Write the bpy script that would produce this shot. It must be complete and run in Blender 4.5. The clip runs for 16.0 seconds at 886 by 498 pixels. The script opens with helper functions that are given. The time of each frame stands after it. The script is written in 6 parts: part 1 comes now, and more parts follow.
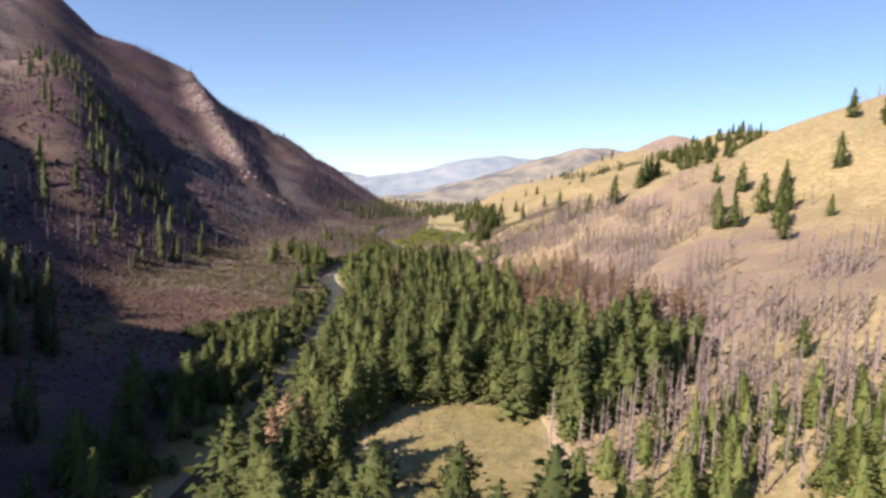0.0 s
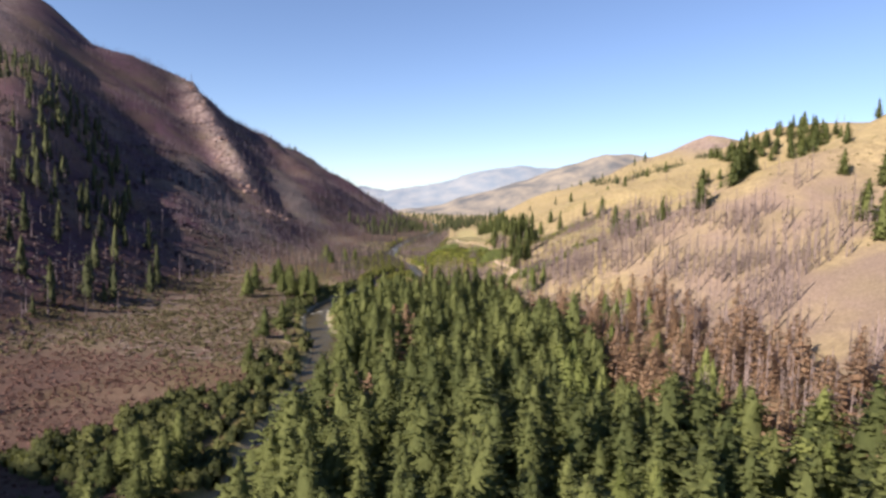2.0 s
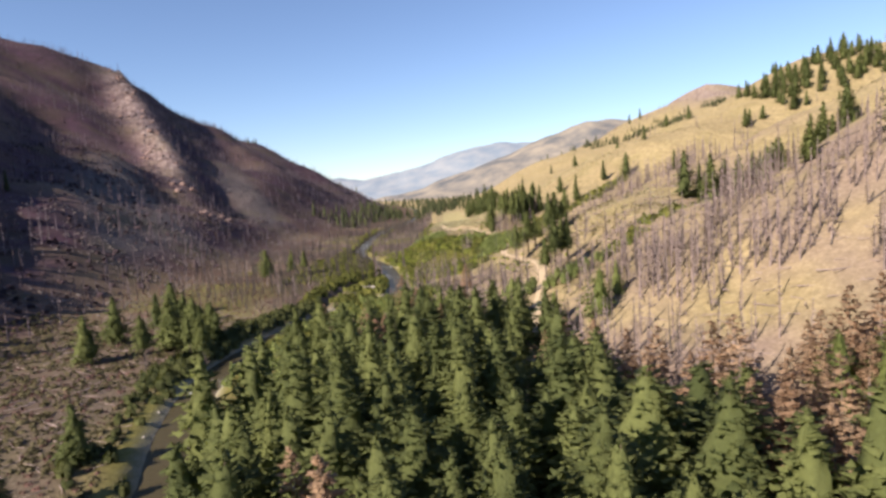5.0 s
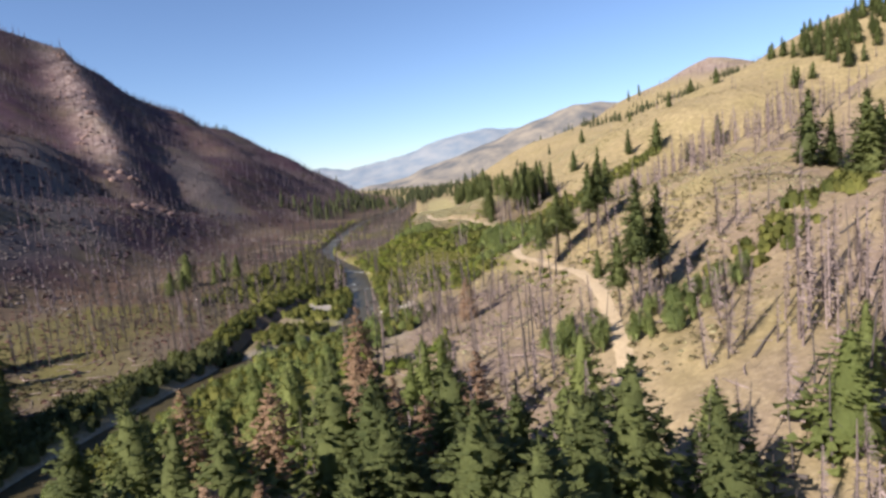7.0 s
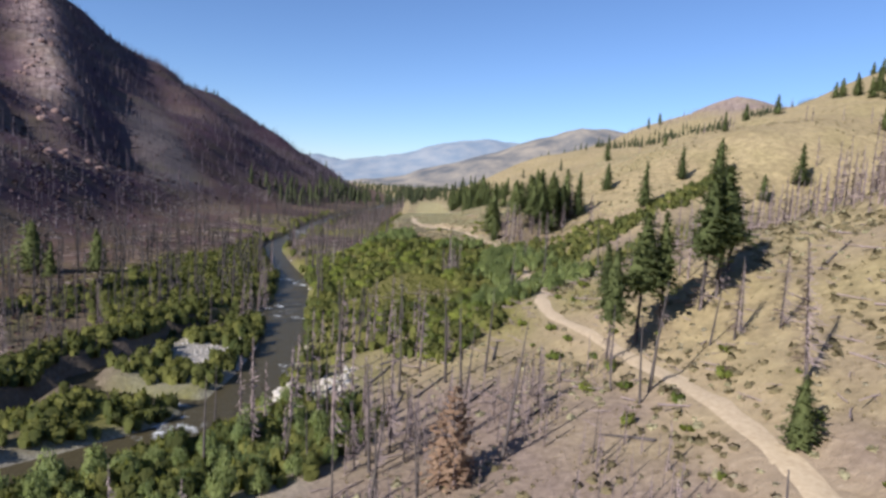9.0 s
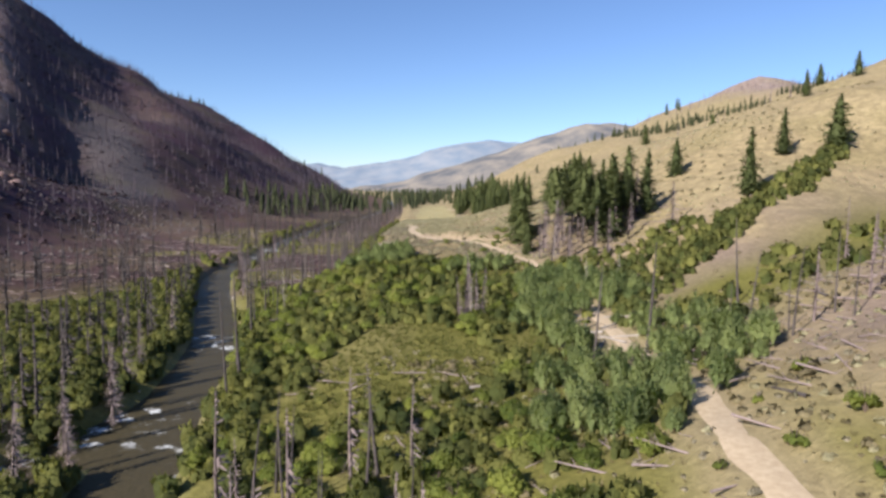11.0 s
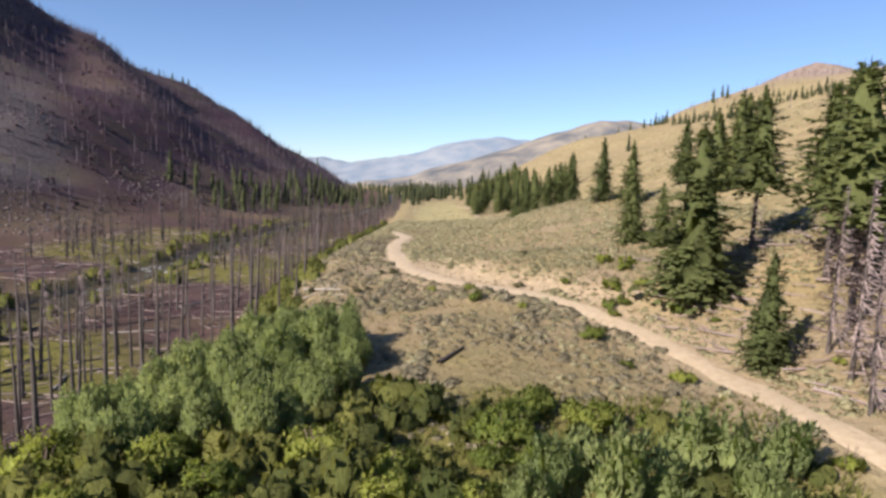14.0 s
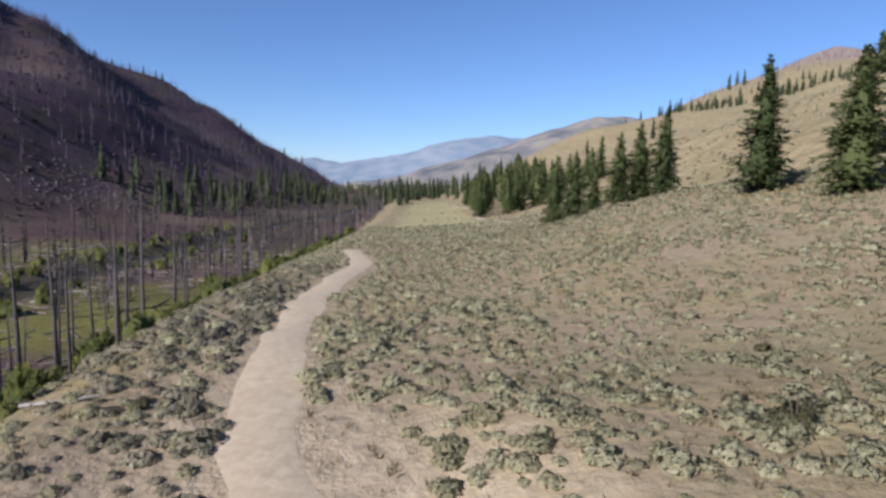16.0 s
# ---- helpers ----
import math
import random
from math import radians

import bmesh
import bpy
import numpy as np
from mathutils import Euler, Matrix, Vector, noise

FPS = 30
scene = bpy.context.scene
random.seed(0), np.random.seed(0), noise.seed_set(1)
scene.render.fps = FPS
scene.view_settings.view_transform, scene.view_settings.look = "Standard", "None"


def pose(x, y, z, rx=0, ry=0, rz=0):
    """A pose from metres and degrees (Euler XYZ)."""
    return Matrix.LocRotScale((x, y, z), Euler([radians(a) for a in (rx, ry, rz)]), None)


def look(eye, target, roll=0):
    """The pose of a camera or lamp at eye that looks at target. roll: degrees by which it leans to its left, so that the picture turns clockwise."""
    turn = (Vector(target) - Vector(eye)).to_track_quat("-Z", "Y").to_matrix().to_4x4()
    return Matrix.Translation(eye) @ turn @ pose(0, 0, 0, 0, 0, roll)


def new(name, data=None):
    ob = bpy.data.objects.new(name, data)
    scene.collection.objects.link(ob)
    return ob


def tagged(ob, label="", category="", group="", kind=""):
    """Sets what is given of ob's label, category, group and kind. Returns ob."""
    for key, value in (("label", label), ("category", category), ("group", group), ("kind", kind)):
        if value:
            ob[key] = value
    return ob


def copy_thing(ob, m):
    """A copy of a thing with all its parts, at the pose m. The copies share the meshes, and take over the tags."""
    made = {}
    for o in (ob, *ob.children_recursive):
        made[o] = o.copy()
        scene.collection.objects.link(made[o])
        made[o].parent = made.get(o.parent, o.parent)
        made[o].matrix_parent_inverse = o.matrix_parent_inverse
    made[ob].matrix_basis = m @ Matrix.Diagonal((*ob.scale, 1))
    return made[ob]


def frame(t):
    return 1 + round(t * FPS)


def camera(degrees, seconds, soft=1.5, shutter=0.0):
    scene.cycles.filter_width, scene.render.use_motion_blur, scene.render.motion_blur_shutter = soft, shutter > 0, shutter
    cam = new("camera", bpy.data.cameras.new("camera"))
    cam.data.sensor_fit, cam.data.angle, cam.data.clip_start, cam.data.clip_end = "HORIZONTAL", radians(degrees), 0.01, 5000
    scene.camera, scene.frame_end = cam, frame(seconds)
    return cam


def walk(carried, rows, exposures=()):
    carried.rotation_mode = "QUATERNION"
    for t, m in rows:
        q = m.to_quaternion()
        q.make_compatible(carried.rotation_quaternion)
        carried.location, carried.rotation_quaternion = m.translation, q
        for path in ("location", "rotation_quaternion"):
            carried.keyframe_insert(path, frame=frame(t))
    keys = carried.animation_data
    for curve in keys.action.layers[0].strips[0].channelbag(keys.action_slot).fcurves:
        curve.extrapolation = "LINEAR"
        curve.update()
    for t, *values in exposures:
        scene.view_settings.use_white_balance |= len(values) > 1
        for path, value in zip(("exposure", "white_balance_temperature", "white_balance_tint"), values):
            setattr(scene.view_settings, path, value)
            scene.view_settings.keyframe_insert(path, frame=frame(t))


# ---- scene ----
cam = camera(71.0, 16.0, 2.9)
PATH = [
    (0, (1.458, -1.234, 39.601), (1.447, 0.758, 39.422), 2.8),
    (0.5, (0.884, 17.219, 38.841), (0.865, 19.214, 38.695), 2.6),
    (1, (0.194, 35.146, 37.999), (0.167, 37.143, 37.88), 1.7),
    (1.5, (-0.491, 52.212, 37.783), (-0.538, 54.208, 37.661), 2.0),
    (2, (-1.325, 68.659, 37.574), (-1.403, 70.652, 37.433), 1.3),
    (2.5, (-2.101, 85.0, 37.147), (-2.193, 86.992, 36.999), 0.4),
    (3, (-2.648, 101.351, 36.562), (-2.73, 103.344, 36.411), -0.6),
    (3.5, (-3.459, 117.448, 35.734), (-3.527, 119.44, 35.572), -1.2),
    (4, (-4.178, 133.594, 35.028), (-4.234, 135.585, 34.85), -2.0),
    (4.2, (-4.23, 140.009, 34.797), (-4.279, 141.999, 34.606), -3.0),
    (6.3, (-4.707, 208.043, 30.579), (-4.728, 210.033, 30.389), -4.8),
    (6.5, (-4.75, 214.873, 30.454), (-4.768, 216.863, 30.252), -5.2),
    (7, (-4.906, 232.211, 29.685), (-4.898, 234.198, 29.455), -5.1),
    (7.5, (-4.704, 248.474, 28.912), (-4.666, 250.462, 28.696), -3.6),
    (8, (-4.456, 264.15, 28.111), (-4.405, 266.138, 27.895), -3.7),
    (8.5, (-3.497, 278.311, 27.321), (-3.427, 280.299, 27.117), 0.4),
    (9, (-3.788, 294.133, 26.397), (-3.733, 296.121, 26.183), 3.6),
    (9.5, (-3.995, 308.246, 25.339), (-3.959, 310.235, 25.13), 1.0),
    (9.7, (-4.044, 314.03, 25.084), (-4.003, 316.02, 24.887), 0.6),
    (11.8, (-2.835, 376.4, 23.177), (-2.814, 378.39, 22.973), 1.6),
    (12, (-3.028, 382.761, 23.05), (-3.005, 384.751, 22.853), 2.0),
    (12.5, (-3.039, 398.282, 22.447), (-2.997, 400.272, 22.247), 2.0),
    (13, (-2.943, 412.992, 21.814), (-2.9, 414.982, 21.618), 3.8),
    (13.5, (-3.162, 428.378, 20.939), (-3.132, 430.367, 20.735), 3.1),
    (14, (-3.005, 443.886, 20.132), (-2.987, 445.875, 19.922), 2.1),
    (14.5, (-2.943, 458.072, 19.527), (-2.926, 460.063, 19.333), 1.8),
    (15, (-2.978, 470.252, 18.95), (-2.962, 472.241, 18.74), 1.8),
    (15.5, (-2.594, 482.779, 18.503), (-2.583, 484.768, 18.298), 1.0),
    (16, (-2.057, 495.077, 18.108), (-2.021, 497.066, 17.899), 1.4),
]
walk(cam, [(t, look(eye, target, roll)) for t, eye, target, roll in PATH], [(0.0, 1.11, 6700, 20), (4.0, 1.04, 6850, 19), (6.5, 0.95, 6550, 17), (9.0, 0.64, 5780, 16), (12.5, 0.89, 6200, 17), (14.5, 0.84, 6300, 18), (16.0, 0.42, 5450, 18)])

# ---- sky and sun ----
SUN_AZ, SUN_EL = -132.0, 32.0          # degrees from +y (clockwise), and above the horizon
world = bpy.data.worlds.new("world")
scene.world = world
world.use_nodes = True
sky = world.node_tree.nodes.new("ShaderNodeTexSky")
sky.sky_type, sky.sun_disc = "NISHITA", False
sky.sun_elevation, sky.sun_rotation = radians(SUN_EL), radians(SUN_AZ)
sky.altitude, sky.air_density, sky.dust_density, sky.ozone_density = 1500, 1.0, 0.6, 4.0
background = world.node_tree.nodes["Background"]
background.inputs["Strength"].default_value = 0.085
world.node_tree.links.new(sky.outputs[0], background.inputs["Color"])
sun = new("sun", bpy.data.lights.new("sun", "SUN"))
sun.data.energy, sun.data.angle, sun.data.color = 5.0, radians(0.6), (1.0, 0.91, 0.74)
sun_way = Vector((math.sin(radians(SUN_AZ)) * math.cos(radians(SUN_EL)), math.cos(radians(SUN_AZ)) * math.cos(radians(SUN_EL)), math.sin(radians(SUN_EL))))
sun.matrix_world = look(sun_way * 50, (0, 0, 0))


# ---- materials ----
def material(name):
    m = bpy.data.materials.new(name)
    m.use_nodes = True
    t = m.node_tree
    return m, t, t.nodes["Principled BSDF"]


def node(t, kind, **values):
    n = t.nodes.new(kind)
    for key, value in values.items():
        n.inputs[key.replace("_", " ")].default_value = value
    return n


def ramp(t, source, stops):
    n = t.nodes.new("ShaderNodeValToRGB")
    while len(n.color_ramp.elements) < len(stops):
        n.color_ramp.elements.new(0.5)
    for e, (at, colour) in zip(n.color_ramp.elements, stops):
        e.position, e.color = at, (*colour, 1)
    t.links.new(source, n.inputs[0])
    return n.outputs[0]


def mix(t, factor, a, b, how="MIX"):
    n = t.nodes.new("ShaderNodeMix")
    n.data_type, n.blend_type = "RGBA", how
    for value, slot in ((factor, n.inputs[0]), (a, n.inputs[6]), (b, n.inputs[7])):
        if isinstance(value, (int, float)):
            slot.default_value = value
        elif isinstance(value, tuple):
            slot.default_value = (*value, 1)
        else:
            t.links.new(value, slot)
    return n.outputs[2]


def maths(t, op, a, b=0.0):
    n = t.nodes.new("ShaderNodeMath")
    n.operation = op
    for value, slot in ((a, n.inputs[0]), (b, n.inputs[1])):
        if isinstance(value, (int, float)):
            slot.default_value = value
        else:
            t.links.new(value, slot)
    return n.outputs[0]


def noise_of(t, scale, detail=4.0, rough=0.6, spread=None):
    """Noise in world metres, 0 to 1; spread stretches its contrast."""
    geo = t.nodes.new("ShaderNodeNewGeometry")
    n = node(t, "ShaderNodeTexNoise", Scale=scale, Detail=detail, Roughness=rough)
    t.links.new(geo.outputs["Position"], n.inputs["Vector"])
    if spread is None:
        return n.outputs[0]
    m = t.nodes.new("ShaderNodeMapRange")
    m.inputs[1].default_value, m.inputs[2].default_value = 0.5 - spread, 0.5 + spread
    t.links.new(n.outputs[0], m.inputs[0])
    return m.outputs[0]


def bump(t, bsdf, height, strength, distance):
    b = node(t, "ShaderNodeBump", Strength=strength, Distance=distance)
    t.links.new(height, b.inputs["Height"])
    t.links.new(b.outputs[0], bsdf.inputs["Normal"])


def leafy(name, low, high, through_colour, share=0.25, attribute=None, rough=0.75, mottle=0.42):
    """Foliage: colour varies tree by tree and within a crown; some light passes through."""
    m, t, b = material(name)
    if attribute:
        a = t.nodes.new("ShaderNodeAttribute")
        a.attribute_name = attribute
        pick = a.outputs["Fac"]
    else:
        pick = t.nodes.new("ShaderNodeObjectInfo").outputs["Random"]
    isle = t.nodes.new("ShaderNodeNewGeometry").outputs["Random Per Island"]
    both = maths(t, "ADD", maths(t, "MULTIPLY", pick, 0.6), maths(t, "MULTIPLY", isle, 0.4))
    colour = ramp(t, both, [(0.1, low), (0.9, high)])
    colour = mix(t, noise_of(t, 3.0, 2.0, 0.6, 0.3), colour, mix(t, 0.72, (0.02, 0.025, 0.012), colour))
    speck = noise_of(t, 7.0, 3.0, 0.7, 0.16)
    colour = mix(t, maths(t, "MULTIPLY", speck, mottle), colour, mix(t, 0.5, (0.015, 0.02, 0.01), colour))
    t.links.new(colour, b.inputs["Base Color"])
    bump(t, b, speck, 0.7, 0.12)
    b.inputs["Roughness"].default_value = rough
    b.inputs["Specular IOR Level"].default_value = 0.2
    tr = t.nodes.new("ShaderNodeBsdfTranslucent")
    t.links.new(mix(t, 0.6, colour, through_colour), tr.inputs[0])
    ms = t.nodes.new("ShaderNodeMixShader")
    ms.inputs[0].default_value = share
    t.links.new(b.outputs[0], ms.inputs[1])
    t.links.new(tr.outputs[0], ms.inputs[2])
    t.links.new(ms.outputs[0], t.nodes["Material Output"].inputs[0])
    return m


def barky(name, dark, light, scale=6.0):
    m, t, b = material(name)
    n = noise_of(t, scale, 5.0, 0.7, 0.25)
    pick = t.nodes.new("ShaderNodeObjectInfo").outputs["Random"]
    isle = t.nodes.new("ShaderNodeNewGeometry").outputs["Random Per Island"]
    base = ramp(t, maths(t, "ADD", maths(t, "MULTIPLY", n, 0.5), maths(t, "MULTIPLY", maths(t, "MAXIMUM", pick, isle), 0.5)), [(0.2, dark), (0.85, light)])
    t.links.new(base, b.inputs["Base Color"])
    b.inputs["Roughness"].default_value = 0.9
    bump(t, b, n, 0.4, 0.03)
    return m


NEEDLES = leafy("green needles", (0.089, 0.118, 0.047), (0.234, 0.27, 0.1), (0.27, 0.32, 0.095), 0.38)
YOUNG_NEEDLES = leafy("young green needles", (0.17, 0.215, 0.07), (0.36, 0.41, 0.15), (0.36, 0.42, 0.11), 0.42)
# A darker green than the low scrub leaves, used on the same shapes.
DARK_SCRUB = leafy("river bank shrub leaves", (0.062, 0.082, 0.032), (0.182, 0.2, 0.075), (0.18, 0.205, 0.055), 0.3, "pick")
NEEDLES_FAR = leafy("far green needles", (0.044, 0.056, 0.028), (0.1, 0.114, 0.05), (0.12, 0.14, 0.05), 0.15, attribute="pick")
NEEDLES_WOOD = leafy("forest green needles", (0.089, 0.118, 0.047), (0.234, 0.27, 0.1), (0.27, 0.32, 0.095), 0.38, attribute="pick")
BROWN_NEEDLES = leafy("dead rust needles", (0.34, 0.215, 0.145), (0.62, 0.44, 0.305), (0.5, 0.3, 0.17), 0.38)
WILLOW_MASS = leafy("willow thicket leaves", (0.26, 0.34, 0.14), (0.5, 0.57, 0.23), (0.5, 0.58, 0.18), 0.5, "pick", mottle=0.18)
WILLOW = leafy("willow leaves", (0.26, 0.34, 0.14), (0.5, 0.57, 0.23), (0.5, 0.58, 0.18), 0.5, mottle=0.18)
OLIVE = leafy("olive willow leaves", (0.15, 0.215, 0.055), (0.5, 0.54, 0.125), (0.48, 0.55, 0.09), 0.46, mottle=0.3)
SCRUB = leafy("low scrub leaves", (0.098, 0.13, 0.038), (0.35, 0.35, 0.095), (0.31, 0.33, 0.072), 0.38, "pick")
SAGE = leafy("sagebrush leaves", (0.38, 0.348, 0.205), (0.69, 0.645, 0.41), (0.55, 0.52, 0.3), 0.36, "pick", 0.9, 0.15)
# Burnt grey, with a mauve lean that takes in the lens veil.
BURNT_STEMS = barky("burnt hillside stems", (0.024, 0.018, 0.025), (0.175, 0.138, 0.168), 3.0)
BARK = barky("brown bark", (0.05, 0.035, 0.025), (0.16, 0.12, 0.09))
CHAR = barky("charred wood", (0.018, 0.015, 0.015), (0.12, 0.1, 0.095), 2.0)
GREY_WOOD = barky("weathered grey wood", (0.17, 0.145, 0.128), (0.425, 0.383, 0.34), 3.0)
TWIGS = barky("bare burnt twigs", (0.1, 0.077, 0.074), (0.32, 0.252, 0.243), 3.0)


# ---- the lie of the land ----
def hashed(i, j, seed):
    h = (i.astype(np.int64) * 374761393 + j.astype(np.int64) * 668265263 + seed * 974634777) & 0xFFFFFFFF
    h = ((h ^ (h >> 13)) * 1274126177) & 0xFFFFFFFF
    return ((h ^ (h >> 16)) & 0xFFFF) / 65535.0


def grain(x, y, size, seed):
    """Smooth value noise from -1 to 1 with features about size metres wide."""
    u, v = np.asarray(x, float) / size, np.asarray(y, float) / size
    i, j = np.floor(u), np.floor(v)
    a, b = u - i, v - j
    a, b = a * a * (3 - 2 * a), b * b * (3 - 2 * b)
    n = (hashed(i, j, seed) * (1 - a) + hashed(i + 1, j, seed) * a) * (1 - b) + (hashed(i, j + 1, seed) * (1 - a) + hashed(i + 1, j + 1, seed) * a) * b
    return n * 2 - 1


def along(y, knots):
    """A value that changes along the valley, smoothed between knots (y, value)."""
    ys, vs = [k[0] for k in knots], [k[1] for k in knots]
    y = np.asarray(y, float)
    return (np.interp(y - 10, ys, vs) + 2 * np.interp(y, ys, vs) + np.interp(y + 10, ys, vs)) / 4


def step(a, b, x):
    t = np.clip((x - a) / (b - a), 0, 1)
    return t * t * (3 - 2 * t)


def soft(x, w):
    """max(x, 0) with a rounded knee of width w."""
    return w * np.logaddexp(0, np.asarray(x, float) / w)


def curve_points(knots, every=1.5):
    """A smooth line through knots (Catmull-Rom)."""
    k = np.array(knots, float)
    k = np.vstack([2 * k[0] - k[1], k, 2 * k[-1] - k[-2]])
    out = []
    for a, b, c, d in zip(k, k[1:], k[2:], k[3:]):
        n = max(2, int(np.linalg.norm(c - b) / every))
        for t in np.arange(n) / n:
            out.append(0.5 * (2 * b + (c - a) * t + (2 * a - 5 * b + 4 * c - d) * t * t + (3 * b - a - 3 * c + d) * t ** 3))
    return np.array(out)


RIVER = curve_points([(-34, -120), (-30, 20), (-27.5, 95), (-28, 131), (-30.5, 165), (-32.5, 197), (-37, 226), (-46, 252), (-51.5, 277), (-50.5, 298), (-47, 314), (-43, 329), (-38.5, 339), (-32, 346), (-26.5, 353), (-24, 363),
                      (-24, 377), (-25.5, 392), (-29.5, 412), (-34.5, 440), (-42, 462), (-50, 485), (-56, 507), (-58.5, 545), (-62, 620), (-60, 720), (-48, 850), (-52, 1100), (-110, 1600), (-260, 2200), (-600, 3200)])
SIDE_ARM = curve_points([(-43.5, 331), (-43.6, 345), (-44, 360), (-42.8, 373), (-39.5, 388), (-36, 399), (-32, 411), (-31, 420)])
CROSS_ARM = curve_points([(-44.2, 367), (-40, 362.4), (-34.7, 361.1), (-30, 360.8), (-26, 359.5)])
TRAIL = curve_points([(19, 60), (19.5, 84), (19, 100), (16, 115), (6, 160), (2, 210), (4, 245), (6.5, 263), (9, 275), (11.5, 287), (14.8, 303), (17.6, 320), (18.8, 336), (18, 350),
                      (16, 362), (13.5, 375), (14, 386), (17.5, 402), (19.5, 430), (19.2, 448), (17.8, 458), (16.2, 468), (14.6, 476), (13.4, 482.5), (11.2, 488.5), (7.6, 493.8), (3.4, 497.6), (0.2, 500.6), (-2.9, 504), (-5.5, 508.2), (-7.2, 514), (-8.3, 521), (-9.2, 533), (-8.8, 545), (-9, 556), (-12, 570)], 1.0)
FAR_TRAIL = curve_points([(14, 610), (9, 640), (11, 680), (6, 740)], 1.0)
RIVER_LEVEL = 0.35


def distance(x, y, line, reach=60.0):
    """Distance from points to a line, exact only within reach."""
    x, y = np.asarray(x, float), np.asarray(y, float)
    out = np.full(x.shape, reach)
    fx, fy, fo = x.ravel(), y.ravel(), out.ravel()
    near = np.where((fy > line[:, 1].min() - reach) & (fy < line[:, 1].max() + reach) & (np.abs(fx - np.interp(fy, line[:, 1], line[:, 0])) < reach + 30))[0]
    for part_of in np.array_split(near, max(1, len(near) // 4000)):
        px, py = fx[part_of, None], fy[part_of, None]
        lo, hi = py.min() - reach if len(part_of) else 0, py.max() + reach if len(part_of) else 0
        sel = line[(line[:, 1] >= lo) & (line[:, 1] <= hi)]
        if len(sel):
            fo[part_of] = np.minimum(reach, np.sqrt(((px - sel[None, :, 0]) ** 2 + (py - sel[None, :, 1]) ** 2).min(axis=1)))
    return fo.reshape(x.shape)


LEFT_FOOT = [(-300, -52), (50, -55), (90, -66), (125, -84), (165, -100), (220, -108), (300, -112), (470, -110), (560, -122), (650, -122), (724, -108), (853, -82), (1000, -84), (1200, -105), (1400, -135), (1900, -210), (2600, -420), (4800, -1300)]
LEFT_CREST = [(-300, 330), (880, 310), (1000, 225), (1100, 178), (1200, 160), (1400, 160), (1900, 158), (2400, 85), (3000, 20), (4800, 0)]
RIGHT_FOOT = [(-300, 28), (100, 30), (180, 32), (235, 16), (290, -8), (385, -8), (415, 14), (440, 24), (470, 24), (520, 22), (560, 26), (700, 22), (900, 10), (1150, -8), (1260, 40), (1450, 150), (1800, 230), (2300, 260), (4800, 260)]
RIGHT_FLOOR = [(-300, 3.5), (200, 3.5), (300, 2.5), (400, 3.0), (430, 5.0), (462, 7.6), (495, 10.4), (520, 11.2), (560, 9.9), (640, 8.6), (800, 8.0), (1200, 6), (4800, 0)]
FOREST_EDGE = [(40, 16), (80, 19), (94, 25), (104, 41), (118, 49), (130, 44), (140, 36), (150, 32), (168, 29), (205, 33), (232, 28), (250, 11), (270, 5), (295, -4)]
BENCH_EDGE = [(400, -14), (470, -17), (488, -11.5), (500, -13.5), (512, -15.5), (525, -16.5), (552, -17), (590, -16.5), (650, -16), (800, -22), (1000, -30)]


def arm_distance(x, y):
    wide = 1.8 * step(378, 392, y) * (1 - step(412, 424, y))
    return np.minimum(distance(x, y, SIDE_ARM, 20.0) - wide, distance(x, y, CROSS_ARM, 19.0) - 0.5)


